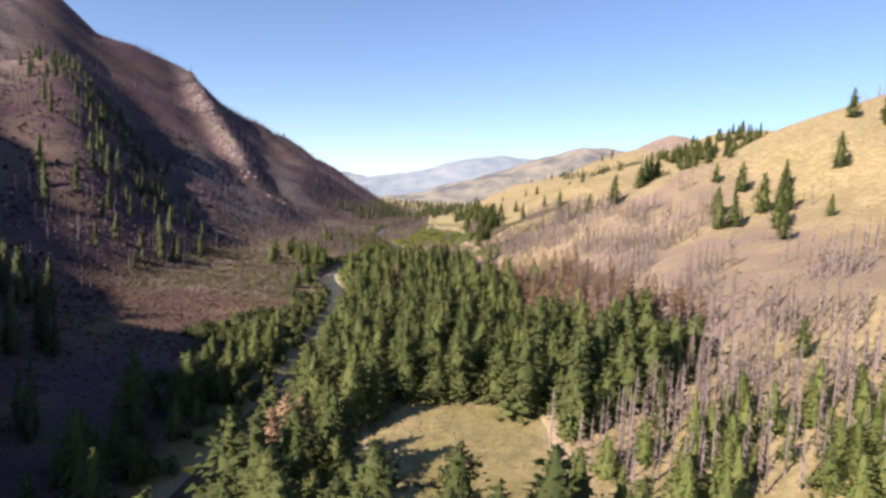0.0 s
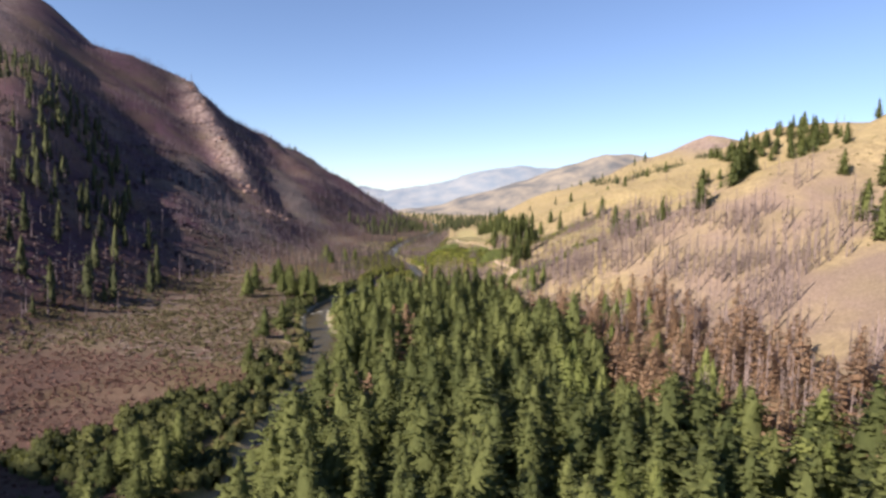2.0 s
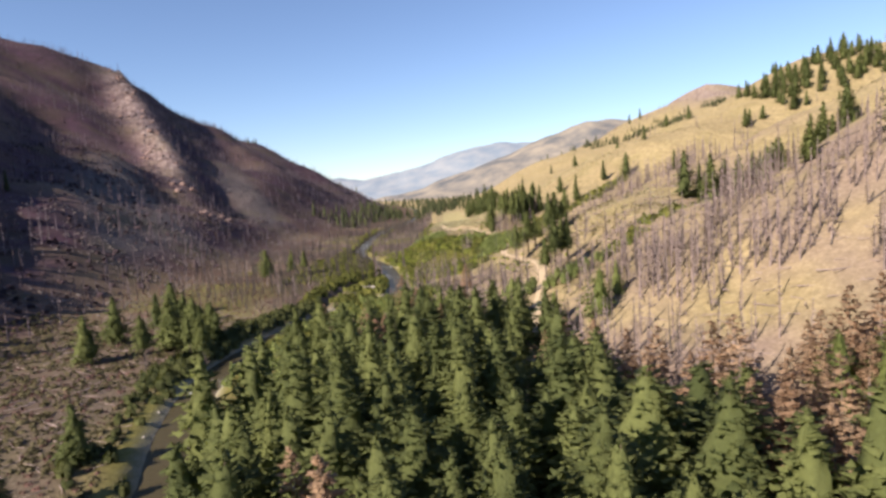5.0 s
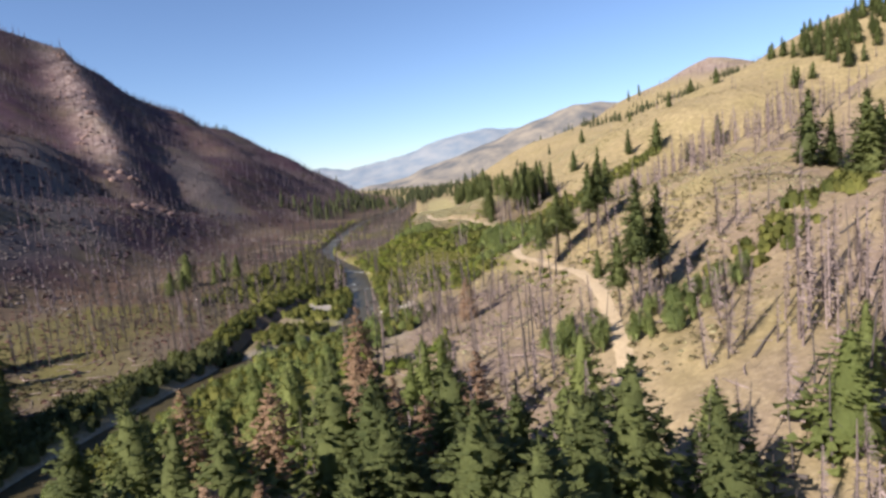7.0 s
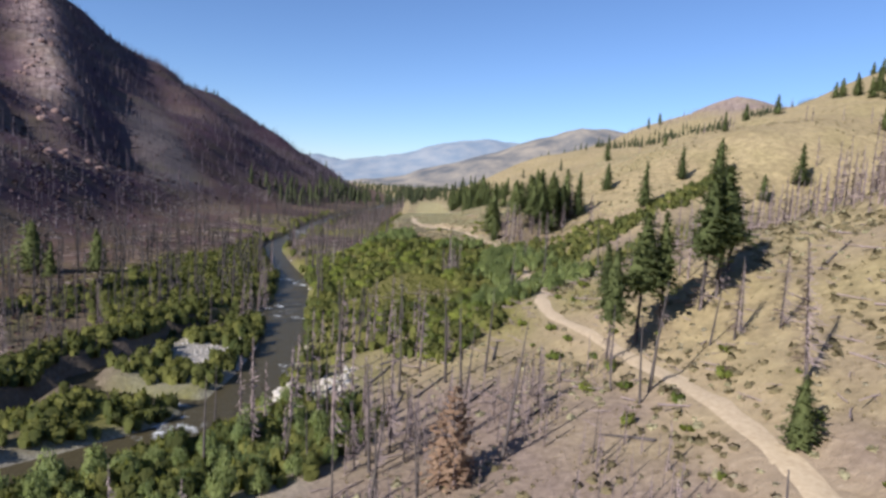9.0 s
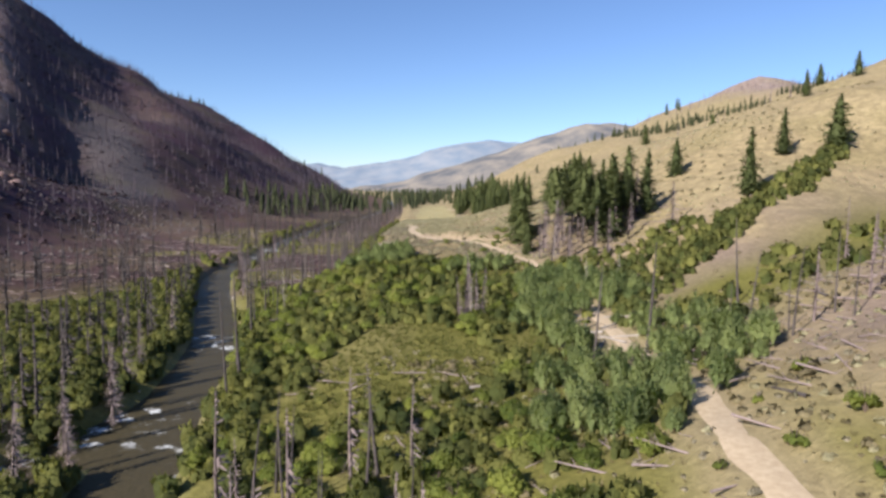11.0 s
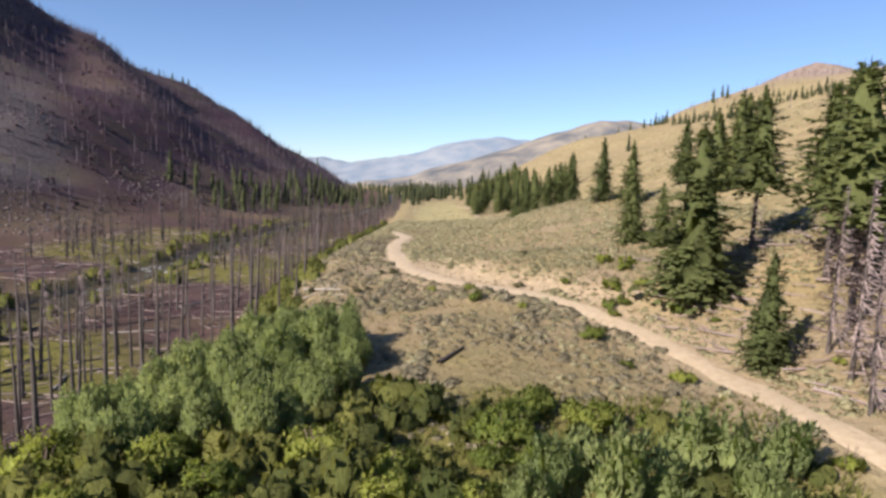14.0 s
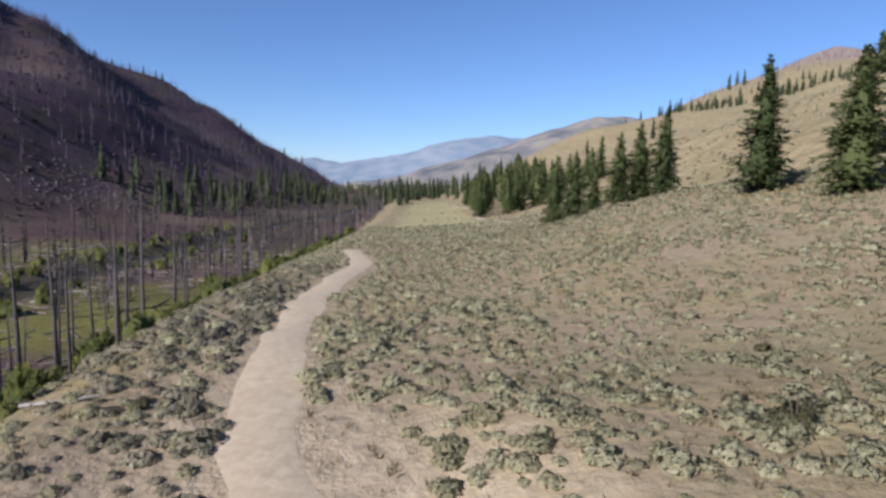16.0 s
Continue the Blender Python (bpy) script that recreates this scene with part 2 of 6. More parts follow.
def land(x, y):
    """Height of the ground, without the river bed."""
    x, y = np.asarray(x, float), np.asarray(y, float)
    rx = np.interp(y, RIVER[:, 1], RIVER[:, 0])
    # right side: flat or bench, then the grass slope with its spurs and gullies
    right = along(y, RIGHT_FLOOR)
    foot = along(y, RIGHT_FOOT)
    d = x - foot
    low = 1.6 + 0.4 * grain(x, y, 18, 3)
    edge = along(y, BENCH_EDGE)
    bench = step(440, 500, y) * (1 - step(900, 1100, y))
    t = np.where(bench > 0, step(edge - 14, edge + 3, x) * bench + (1 - bench) * step(rx + 4, rx + 26, x), step(rx + 4, rx + 26, x))
    floor_r = low + (right - low) * t + 0.14 * soft(x - 0, 6) * bench * (x < 200) * np.clip(1 - (x - 30) / 170, 0, 1)
    c = y - 0.5 * np.maximum(x, 0)
    lift = step(12, 110, d)
    spur = 9 * np.exp(-((c - 235) / 60) ** 2) - 21 * np.exp(-((c - 412) / 36) ** 2) + 9 * np.exp(-((c - 520) / 50) ** 2) - 9 * np.exp(-((c - 690) / 60) ** 2) + 8 * np.exp(-((c - 900) / 90) ** 2)
    spur = spur + (6 * np.exp(-((c - 238) / 26) ** 2) - 13 * np.exp(-((c - 300) / 24) ** 2) + 5 * np.exp(-((c - 350) / 28) ** 2)) * step(34, 75, x)
    hill_r = 0.34 * soft(d, 5) + 0.10 * soft(d - 185, 25) + spur * lift + (3.2 * grain(x, y, 45, 5) + 1.3 * grain(x, y, 16, 6)) * step(2, 40, d)
    crest_r = along(y, [(-300, 150), (400, 125), (600, 112), (720, 120), (900, 122), (1010, 128), (1110, 168), (1220, 150), (1400, 150), (1700, 165), (2200, 212), (2700, 110), (4800, 60)])
    hill_r = crest_r - soft(crest_r - hill_r, 14) - 6 * np.exp(-((x - 128) / 35) ** 2 - ((y - 575) / 45) ** 2) - 15 * np.exp(-((x - 445) / 60) ** 2 - ((y - 1070) / 50) ** 2) - 19 * np.exp(-((x - 478) / 46) ** 2 - ((y - 1110) / 70) ** 2) - 10 * np.exp(-((x - 332) / 22) ** 2 - ((y - 1112) / 60) ** 2) + 4 * np.exp(-((x - 392) / 15) ** 2 - ((y - 1110) / 40) ** 2) + 9 * np.exp(-((x - 275) / 60) ** 2 - ((y - 690) / 70) ** 2)
    # left side: a flat, then the steep burnt mountain with ribs that run up and away
    lfoot = along(y, LEFT_FOOT)
    e = lfoot - x
    cl = y + 1.46 * x
    rib = 30 * (1 - 0.7 * step(120, 250, e)) * np.exp(-((cl - 48) / 42) ** 2) - 8 * np.exp(-((cl - 150) / 55) ** 2) + (19 + 4 * grain(x, y, 18, 14)) * np.exp(-((cl - 349) / 30) ** 2) + 14 * np.exp(-((cl - 560) / 50) ** 2) + 16 * np.exp(-((cl - 800) / 60) ** 2) + 14 * np.exp(-((cl - 1050) / 70) ** 2) - 9
    rise = step(10, 150, e)
    # Near spur; the last term is an unseen bump added to shade the flat.
    near = 37 * np.exp(-((y - 0) / 51) ** 2) * step(0, 70, e) + 13.5 * np.exp(-((x + 168) / 42) ** 2 - ((y - 30) / 30) ** 2)
    hill_l = 0.56 * soft(e, 5) + rib * rise + near + (7 * grain(x, y, 60, 8) + 3.6 * grain(x, y, 24, 9) + 1.5 * grain(x, y, 9, 10)) * step(0, 60, e)
    crest_l = along(y, LEFT_CREST)
    hill_l = crest_l + 0.10 * soft(e - 200, 40) * step(1000, 800, y) - soft(crest_l - hill_l, 12) + 13 * np.exp(-((x + 425) / 45) ** 2 - ((y - 1020) / 50) ** 2) + 15 * np.exp(-((x + 412) / 40) ** 2 - ((y - 865) / 60) ** 2)
    floor_l = 1.7 + 0.045 * np.clip(rx - x - 5, 0, 70) + 0.35 * grain(x, y, 14, 4)
    # the hollow by the trail's end, the dip before the bend and the knoll on the bench
    floor_r = floor_r - 1.7 * np.exp(-((x - 14) / 9) ** 2 - ((y - 486) / 13) ** 2) - 0.8 * np.exp(-((x + 9) / 8) ** 2 - ((y - 497) / 10) ** 2) + 4.3 * np.exp(-((x - 21) / 16) ** 2 - ((y - 551) / 24) ** 2)
    off_line = x - np.interp(y, TRAIL[:, 1], TRAIL[:, 0])
    floor_r = floor_r + 0.95 * step(4.4, 6.4, off_line + 0.9 * grain(x, y, 2.5, 200) + 0.5 * grain(x, y, 1.1, 201)) * (1 - step(13, 26, off_line)) * step(489, 496, y) * (1 - step(509, 517, y))
    s = step(rx - 3, rx + 3, x)
    z = floor_l * (1 - s) + floor_r * s + np.where(e > -30, hill_l, 0) + np.where(d > -40, hill_r, 0)
    return z + 0.12 * grain(x, y, 5, 12) + 0.06 * grain(x, y, 2.2, 13)


def ground_height(x, y):
    x, y = np.atleast_1d(np.asarray(x, float)), np.atleast_1d(np.asarray(y, float))
    z = land(x, y)
    w = 3.3 + 0.5 * grain(x, y, 25, 20)
    r = distance(x, y, RIVER, 30.0)
    z = -0.5 + (z + 0.5) * step(w - 1.2, w + 2.2, r)
    a = arm_distance(x, y)
    z = np.where(a < 20, -0.4 + (z + 0.4) * step(0.7, 2.4, a), z)
    # the gravel island between the arms
    isle = np.exp(-((x + 33.5) / 7) ** 2 - ((y - 377) / 20) ** 2)
    z = z - isle * 0.9 * (r > 4) * (a > 2.5) * (z > 1)
    # the trail is cut into the slope
    for line in (TRAIL, FAR_TRAIL):
        tr = distance(x, y, line, 12.0)
        cx = np.interp(y, line[:, 1], line[:, 0])
        level = land(cx, y)
        z = np.where((tr < 6) & (np.abs(x - cx) < 9), z + (level - z) * (1 - step(1.2, 3.4, tr)) * 0.75, z)
    return z


def axis(lo, hi, fine_lo, fine_hi, fine, grow=1.055, largest=45.0):
    out = list(np.arange(fine_lo, fine_hi, fine))
    s, v = fine, out[-1]
    while v < hi:
        s = min(s * grow, largest)
        v += s
        out.append(v)
    s, v = fine, fine_lo
    while v > lo:
        s = min(s * grow, largest)
        v -= s
        out.insert(0, v)
    return np.array(out)


def set_mesh(name, verts, faces, normals=None):
    """A mesh from numpy arrays; faces is an array of triangles or of quads. normals: one a corner point, for soft foliage."""
    me = bpy.data.meshes.new(name)
    n = faces.shape[1]
    me.vertices.add(len(verts))
    me.vertices.foreach_set("co", np.asarray(verts, np.float32).ravel())
    me.loops.add(faces.size)
    me.loops.foreach_set("vertex_index", faces.astype(np.int32).ravel())
    me.polygons.add(len(faces))
    me.polygons.foreach_set("loop_start", np.arange(0, faces.size, n, dtype=np.int32))
    me.polygons.foreach_set("loop_total", np.full(len(faces), n, np.int32))
    me.update()
    me.validate()
    if normals is not None:
        me.shade_smooth()
        me.normals_split_custom_set_from_vertices(np.asarray(normals, float).tolist())
    return me


def attribute(me, name, values):
    me.attributes.new(name, "FLOAT", "POINT").data.foreach_set("value", np.asarray(values, np.float32))


gx = axis(-1500, 1500, -62, 46, 1.35, 1.06)
gy = axis(-260, 4700, 40, 590, 1.7, 1.055, 60.0)
X, Y = np.meshgrid(gx, gy)
Z = ground_height(X.ravel(), Y.ravel()).reshape(X.shape)


def height(x, y):
    """Height of the built ground sheet at points, between its corners."""
    x, y = np.atleast_1d(np.asarray(x, float)), np.atleast_1d(np.asarray(y, float))
    i = np.clip(np.searchsorted(gx, x) - 1, 0, len(gx) - 2)
    j = np.clip(np.searchsorted(gy, y) - 1, 0, len(gy) - 2)
    a, b = (x - gx[i]) / (gx[i + 1] - gx[i]), (y - gy[j]) / (gy[j + 1] - gy[j])
    return (Z[j, i] * (1 - a) + Z[j, i + 1] * a) * (1 - b) + (Z[j + 1, i] * (1 - a) + Z[j + 1, i + 1] * a) * b


def wetness(x, y):
    """Where the ground is green: willow flat, river banks, gullies."""
    r = distance(x, y, RIVER, 30.0)
    c = y - 0.5 * np.maximum(x, 0)
    flat = step(364, 384, y + 3 * np.abs(x + 4) * (x < -4)) * (1 - step(469, 483, y + 0.45 * np.maximum(x, 0))) * step(-42, -34, x) * (1 - step(14, 26, x))
    meadow = step(60, 66, y) * (1 - step(100, 108, y)) * step(-8, 2, x) * (1 - step(17, 24, x)) * 0.42
    bank = (1 - step(4, 14, r)) * (1 - 0.55 * step(300, 330, y))
    strip = 1 - np.exp(-((x - 16.5) / 4) ** 2 - ((y - 428) / 14) ** 2)
    flat = flat * strip
    gully = np.exp(-((c - 412) / 12) ** 2) * step(10, 20, x) * (1 - step(75, 95, x))
    left = step(392, 405, y) * (1 - step(470, 490, y)) * step(-80, -65, x) * (x < -30) * 0.7
    below = 0.18 * step(462, 468, y) * (1 - step(484, 494, y)) * step(-14, -8, x) * (1 - step(6, 13, x))
    patchy = 0.55 * step(290, 310, y) * (1 - step(385, 395, y)) * step(-112, -90, x) * (1 - step(-64, -50, x)) * step(-0.2, 0.5, grain(x, y, 22, 32))
    mossy = 0.8 * step(395, 420, y) * (1 - step(620, 680, y)) * step(-100, -85, x) * (1 - step(-27, -17, x)) * step(-0.15, 0.5, grain(x, y, 20, 174) + 0.5 * grain(x, y, 7, 175))
    foot = 0.75 * np.exp(-((x - along(y, BENCH_EDGE) + 6.5) / 4.5) ** 2) * step(484, 492, y) * (1 - step(600, 640, y)) * step(-0.6, 0.3, grain(x, y, 6, 218))
    return np.clip(np.maximum.reduce([foot, mossy, flat, meadow, bank * 0.8, gully, left, below, patchy]) + 0.25 * grain(x, y, 9, 31), 0, 1)


def ground_sheet():
    ny, nx = X.shape
    k = np.arange(ny * nx).reshape(ny, nx)
    faces = np.stack([k[:-1, :-1], k[:-1, 1:], k[1:, 1:], k[1:, :-1]], -1).reshape(-1, 4)
    x, y = X.ravel(), Y.ravel()
    me = set_mesh("ground", np.column_stack([x, y, Z.ravel()]), faces)
    me.shade_smooth()
    lf, rf = along(y, LEFT_FOOT), along(y, RIGHT_FOOT)
    cl = y + 1.46 * x
    attribute(me, "wet", wetness(x, y))
    rx = np.interp(y, RIVER[:, 1], RIVER[:, 0])
    flat_edge = np.where(y > 425, along(y, BENCH_EDGE) - 1, rx)
    attribute(me, "burnt", np.clip(np.maximum(step(rx + 2, rx - 12, x), step(450, 480, y) * (1 - step(850, 950, y)) * step(flat_edge, flat_edge - 8, x) + 0.6 * step(472, 482, y) * (1 - step(540, 560, y)) * step(0.5, -1.5, x - np.interp(y, TRAIL[:, 1], TRAIL[:, 0]))) * (1 - 0.25 * grain(x, y, 30, 41)), 0, 1))
    open_flat = step(186, 210, y + 6 * grain(x, y, 9, 153)) * (1 - step(380, 400, y)) * step(lf - 2, lf + 8, x) * step(rx + 2, rx - 8, x)
    attribute(me, "open_flat", 0.6 * open_flat * (1 + 0.4 * grain(x, y, 12, 154)))
    # Real char, plus painted shade: dark near flat, paler slope where the sun falls.
    attribute(me, "char", np.maximum.reduce([step(-6, 22, lf - x), 0.4 * step(440, 480, y) * (1 - step(850, 950, y)) * step(flat_edge - 1, flat_edge - 9, x), 0.9 * (1 - step(105, 140, y + 0.3 * (x + 60))) * step(rx - 5, rx - 14, x)]) * (0.9 + 0.1 * grain(x, y, 35, 48)) * (0.78 + 0.22 * np.maximum(step(20, 75, cl), 1 - step(110, 150, y))))
    attribute(me, "scree", np.clip(step(8, 30, lf - x) * step(0.1, 0.6, np.exp(-((cl - 240) / 45) ** 2) + np.exp(-((cl - 440) / 30) ** 2)) * (1 - step(90, 150, lf - x)) + 0.25 * grain(x, y, 20, 42) * step(0, 30, lf - x), 0, 1))
    attribute(me, "rock", np.clip(step(60, 110, lf - x) * np.exp(-((cl - 338) / 20) ** 2) + 0.8 * step(150, 200, lf - x) * np.exp(-((cl + 40) / 50) ** 2) + 0.75 * step(260, 340, x) * step(820, 950, y) * (1 - step(1900, 2200, y)) * (0.8 + 0.4 * grain(x, y, 60, 49)), 0, 1))
    attribute(me, "forest", np.clip(step(104, 112, y) * (1 - step(270, 300, y)) * step(rx + 3, rx + 8, x) * (1 - step(-3, 5, x - along(y, FOREST_EDGE))), 0, 1))
    attribute(me, "sage", np.clip(step(462, 480, y + 0.3 * np.abs(x)) * (1 - step(590, 640, y)) * step(-30, -22, x) * (1 - step(20, 34, x)), 0, 1))
    attribute(me, "dust", np.clip(1 - step(1.5, 4.6, distance(x, y, TRAIL, 12.0) + 0.8 * grain(x, y, 3, 45)), 0, 1) * (0.55 + 0.45 * step(478, 488, y) * (1 - step(512, 520, y))) + 0.8 * np.exp(-((x + 7) / 3.5) ** 2 - ((y - 320) / 7) ** 2) + 0.7 * np.exp(-((x + 8) / 4) ** 2 - ((y - 350) / 8) ** 2) + 0.5 * np.exp(-((x + 9) / 4) ** 2 - ((y - 374) / 6) ** 2))
    cx = np.interp(y, TRAIL[:, 1], TRAIL[:, 0])
    attribute(me, "bank", np.clip(step(491, 497, y) * (1 - step(508, 516, y)) * step(0, 1.5, x - cx) * (1 - step(4, 7.5, x - cx + 1.2 * grain(x, y, 4, 43))), 0, 1))
    attribute(me, "scorch", np.clip(step(100, 130, y) * (1 - step(440, 490, y)) * step(rf - 15, rf + 5, x) * (1 - step(90, 150, x)) * (0.62 + 0.14 * (1 - step(235, 275, y)) - 0.2 * step(280, 300, y) + 0.5 * grain(x, y, 22, 46) + 0.5 * grain(x, y, 7, 47)) + 0.8 * np.exp(-((x - 22) / 8) ** 2 - ((y - 470) / 10) ** 2) + 0.75 * np.exp(-((x + 2) / 13) ** 2 - ((y - 343) / 24) ** 2), 0, 0.85))
    attribute(me, "strip", np.clip(step(606, 622, y) * (1 - step(800, 850, y)) * (1 - step(7.5, 10.5, np.abs(x + 2 + 0.01 * (y - 700)) + 1.5 * grain(x, y, 12, 44))), 0, 1))
    attribute(me, "stones", np.clip(np.exp(-((x + 33.5) / 5) ** 2 - ((y - 377) / 11) ** 2) * 1.6 + (1 - step(3.2, 5.2, distance(x, y, RIVER, 30.0))) * 0.8 * (1 - 0.8 * step(385, 400, y)) + 1.3 * np.exp(-((x + 15) / 4) ** 2 - ((y - 352) / 14) ** 2) + 1.5 * np.exp(-((x + 37) / 2.2) ** 2 - ((y - 306) / 13) ** 2), 0, 1))
    m, t, b = material("valley ground")

    def has(name):
        a = t.nodes.new("ShaderNodeAttribute")
        a.attribute_name = name
        return a.outputs["Fac"]

    fine, mid, big = noise_of(t, 1.6, 6.0, 0.7, 0.28), noise_of(t, 0.22, 5.0, 0.65, 0.22), noise_of(t, 0.03, 4.0, 0.6, 0.2)
    dry = ramp(t, fine, [(0.0, (0.25, 0.188, 0.098)), (0.55, (0.4, 0.322, 0.176)), (1.0, (0.53, 0.452, 0.262))])
    dry = mix(t, maths(t, "MULTIPLY", mid, 0.8), dry, (0.21, 0.16, 0.1))
    dry = mix(t, maths(t, "MULTIPLY", big, 0.4), dry, (0.414, 0.348, 0.192))
    dry = mix(t, maths(t, "MULTIPLY", noise_of(t, 0.45, 4.0, 0.7, 0.09), 0.62), dry, (0.185, 0.148, 0.0851))
    burnt = ramp(t, fine, [(0.0, (0.0474, 0.0325, 0.031)), (0.6, (0.11, 0.0755, 0.0685)), (1.0, (0.184, 0.138, 0.122))])
    burnt = mix(t, mid, burnt, mix(t, 0.65, burnt, (0.15, 0.076, 0.066)))
    burnt = mix(t, maths(t, "MULTIPLY", big, 0.5), burnt, (0.114, 0.0873, 0.057))
    spots = noise_of(t, 0.16, 5.0, 0.75, 0.1)
    burnt = mix(t, maths(t, "MULTIPLY", spots, 0.4), burnt, (0.0379, 0.0272, 0.0228))
    # Black burnt ground; its mauve cast also carries a veil of lens flare.
    charred = ramp(t, fine, [(0.0, (0.0115, 0.009, 0.016)), (0.6, (0.034, 0.022, 0.041)), (1.0, (0.078, 0.054, 0.09))])
    charred = mix(t, noise_of(t, 0.05, 5.0, 0.7, 0.12), charred, mix(t, 0.5, charred, (0.1, 0.05, 0.078)))
    charred = mix(t, noise_of(t, 0.022, 5.0, 0.65, 0.14), charred, mix(t, 0.5, charred, (0.1, 0.062, 0.094)))
    charred = mix(t, 0.35, charred, mix(t, fine, (0.034, 0.018, 0.027), (0.12, 0.06, 0.088)))
    burnt = mix(t, has("char"), burnt, mix(t, maths(t, "MULTIPLY", spots, 0.5), charred, (0.0333, 0.0266, 0.0266)))
    scree = ramp(t, noise_of(t, 0.9, 6.0, 0.75, 0.2), [(0.0, (0.042, 0.037, 0.041)), (1.0, (0.152, 0.132, 0.134))])
    rock = ramp(t, noise_of(t, 0.2, 8.0, 0.75, 0.14), [(0.0, (0.135, 0.092, 0.088)), (0.6, (0.29, 0.22, 0.205)), (1.0, (0.45, 0.38, 0.355))])
    green = ramp(t, fine, [(0.0, (0.0748, 0.0782, 0.0204)), (0.5, (0.15, 0.142, 0.0374)), (1.0, (0.231, 0.211, 0.0612))])
    litter = ramp(t, fine, [(0.0, (0.0444, 0.0333, 0.0222)), (0.6, (0.118, 0.0888, 0.0518)), (1.0, (0.222, 0.178, 0.111))])
    soil = ramp(t, fine, [(0.0, (0.215, 0.165, 0.095)), (1.0, (0.38, 0.31, 0.19))])
    stones = ramp(t, noise_of(t, 3.0, 6.0, 0.75, 0.2), [(0.0, (0.133, 0.118, 0.104)), (1.0, (0.459, 0.429, 0.385))])
    colour = mix(t, has("burnt"), dry, burnt)
    colour = mix(t, has("open_flat"), colour, ramp(t, fine, [(0.0, (0.072, 0.058, 0.043)), (0.6, (0.155, 0.126, 0.096)), (1.0, (0.25, 0.208, 0.16))]))
    colour = mix(t, has("scorch"), colour, ramp(t, fine, [(0.0, (0.115, 0.083, 0.075)), (0.6, (0.232, 0.175, 0.152)), (1.0, (0.35, 0.278, 0.242))]))
    clump = noise_of(t, 1.15, 3.0, 0.55, 0.12)
    soil = mix(t, maths(t, "MULTIPLY", clump, 0.8), soil, ramp(t, fine, [(0.0, (0.148, 0.133, 0.074)), (1.0, (0.34, 0.311, 0.2))]))
    soil = mix(t, noise_of(t, 0.11, 4.0, 0.6, 0.13), soil, mix(t, 0.55, soil, (0.36, 0.27, 0.12)))
    soil = mix(t, noise_of(t, 0.17, 4.0, 0.65, 0.1), soil, mix(t, 0.5, soil, (0.33, 0.235, 0.185)))
    soil = mix(t, maths(t, "MULTIPLY", noise_of(t, 4.5, 3.0, 0.6, 0.12), 0.5), soil, (0.17, 0.135, 0.08))
    colour = mix(t, maths(t, "MULTIPLY", has("sage"), 0.9), colour, soil)
    colour = mix(t, has("forest"), colour, litter)
    colour = mix(t, has("scree"), colour, scree)
    colour = mix(t, has("rock"), colour, rock)
    colour = mix(t, maths(t, "MULTIPLY", has("strip"), 0.8), colour, ramp(t, fine, [(0.0, (0.311, 0.266, 0.126)), (1.0, (0.459, 0.407, 0.222))]))
    colour = mix(t, has("wet"), colour, green)
    colour = mix(t, has("dust"), colour, ramp(t, fine, [(0.0, (0.266, 0.2, 0.126)), (1.0, (0.444, 0.355, 0.244))]))
    colour = mix(t, maths(t, "MULTIPLY", has("bank"), 0.85), colour, ramp(t, fine, [(0.0, (0.31, 0.235, 0.155)), (1.0, (0.5, 0.4, 0.275))]))
    colour = mix(t, has("stones"), colour, stones)
    t.links.new(colour, b.inputs["Base Color"])
    b.inputs["Roughness"].default_value = 0.95
    b.inputs["Specular IOR Level"].default_value = 0.1
    relief = maths(t, "ADD", fine, maths(t, "MULTIPLY", noise_of(t, 0.5, 6.0, 0.7), 2.0))
    relief = maths(t, "ADD", relief, maths(t, "MULTIPLY", maths(t, "MULTIPLY", clump, has("sage")), 0.5))
    bump(t, b, relief, 0.5, 0.28)
    me.materials.append(m)
    return tagged(new("ground", me), "valley ground of dry grass, burnt earth and scree", "ground", kind="structure")


ground_sheet()


def ribbon(line, half, lift, cross=5, level=None, wobble=0.25, seed=50):
    """A strip draped along a line, as vertices and quads."""
    way = np.gradient(line, axis=0)
    way /= np.linalg.norm(way, axis=1)[:, None]
    side = np.column_stack([way[:, 1], -way[:, 0]])
    rows = []
    for u in np.linspace(-1, 1, cross):
        w = half + (wobble * grain(line[:, 0] * 3, line[:, 1] * 3 + 200 * (u > 0), 7, seed) if abs(u) > 0.9 else 0)
        p = line + side * (u * w)[:, None] if np.ndim(w) else line + side * u * w
        z = np.full(len(p), level) if level is not None else height(p[:, 0], p[:, 1]) + lift * (1 - 0.9 * (abs(u) > 0.9))
        rows.append(np.column_stack([p, z]))
    v = np.stack(rows, 1)
    k = np.arange(v.shape[0] * cross).reshape(v.shape[0], cross)
    f = np.stack([k[:-1, :-1], k[:-1, 1:], k[1:, 1:], k[1:, :-1]], -1).reshape(-1, 4)
    return v.reshape(-1, 3), f


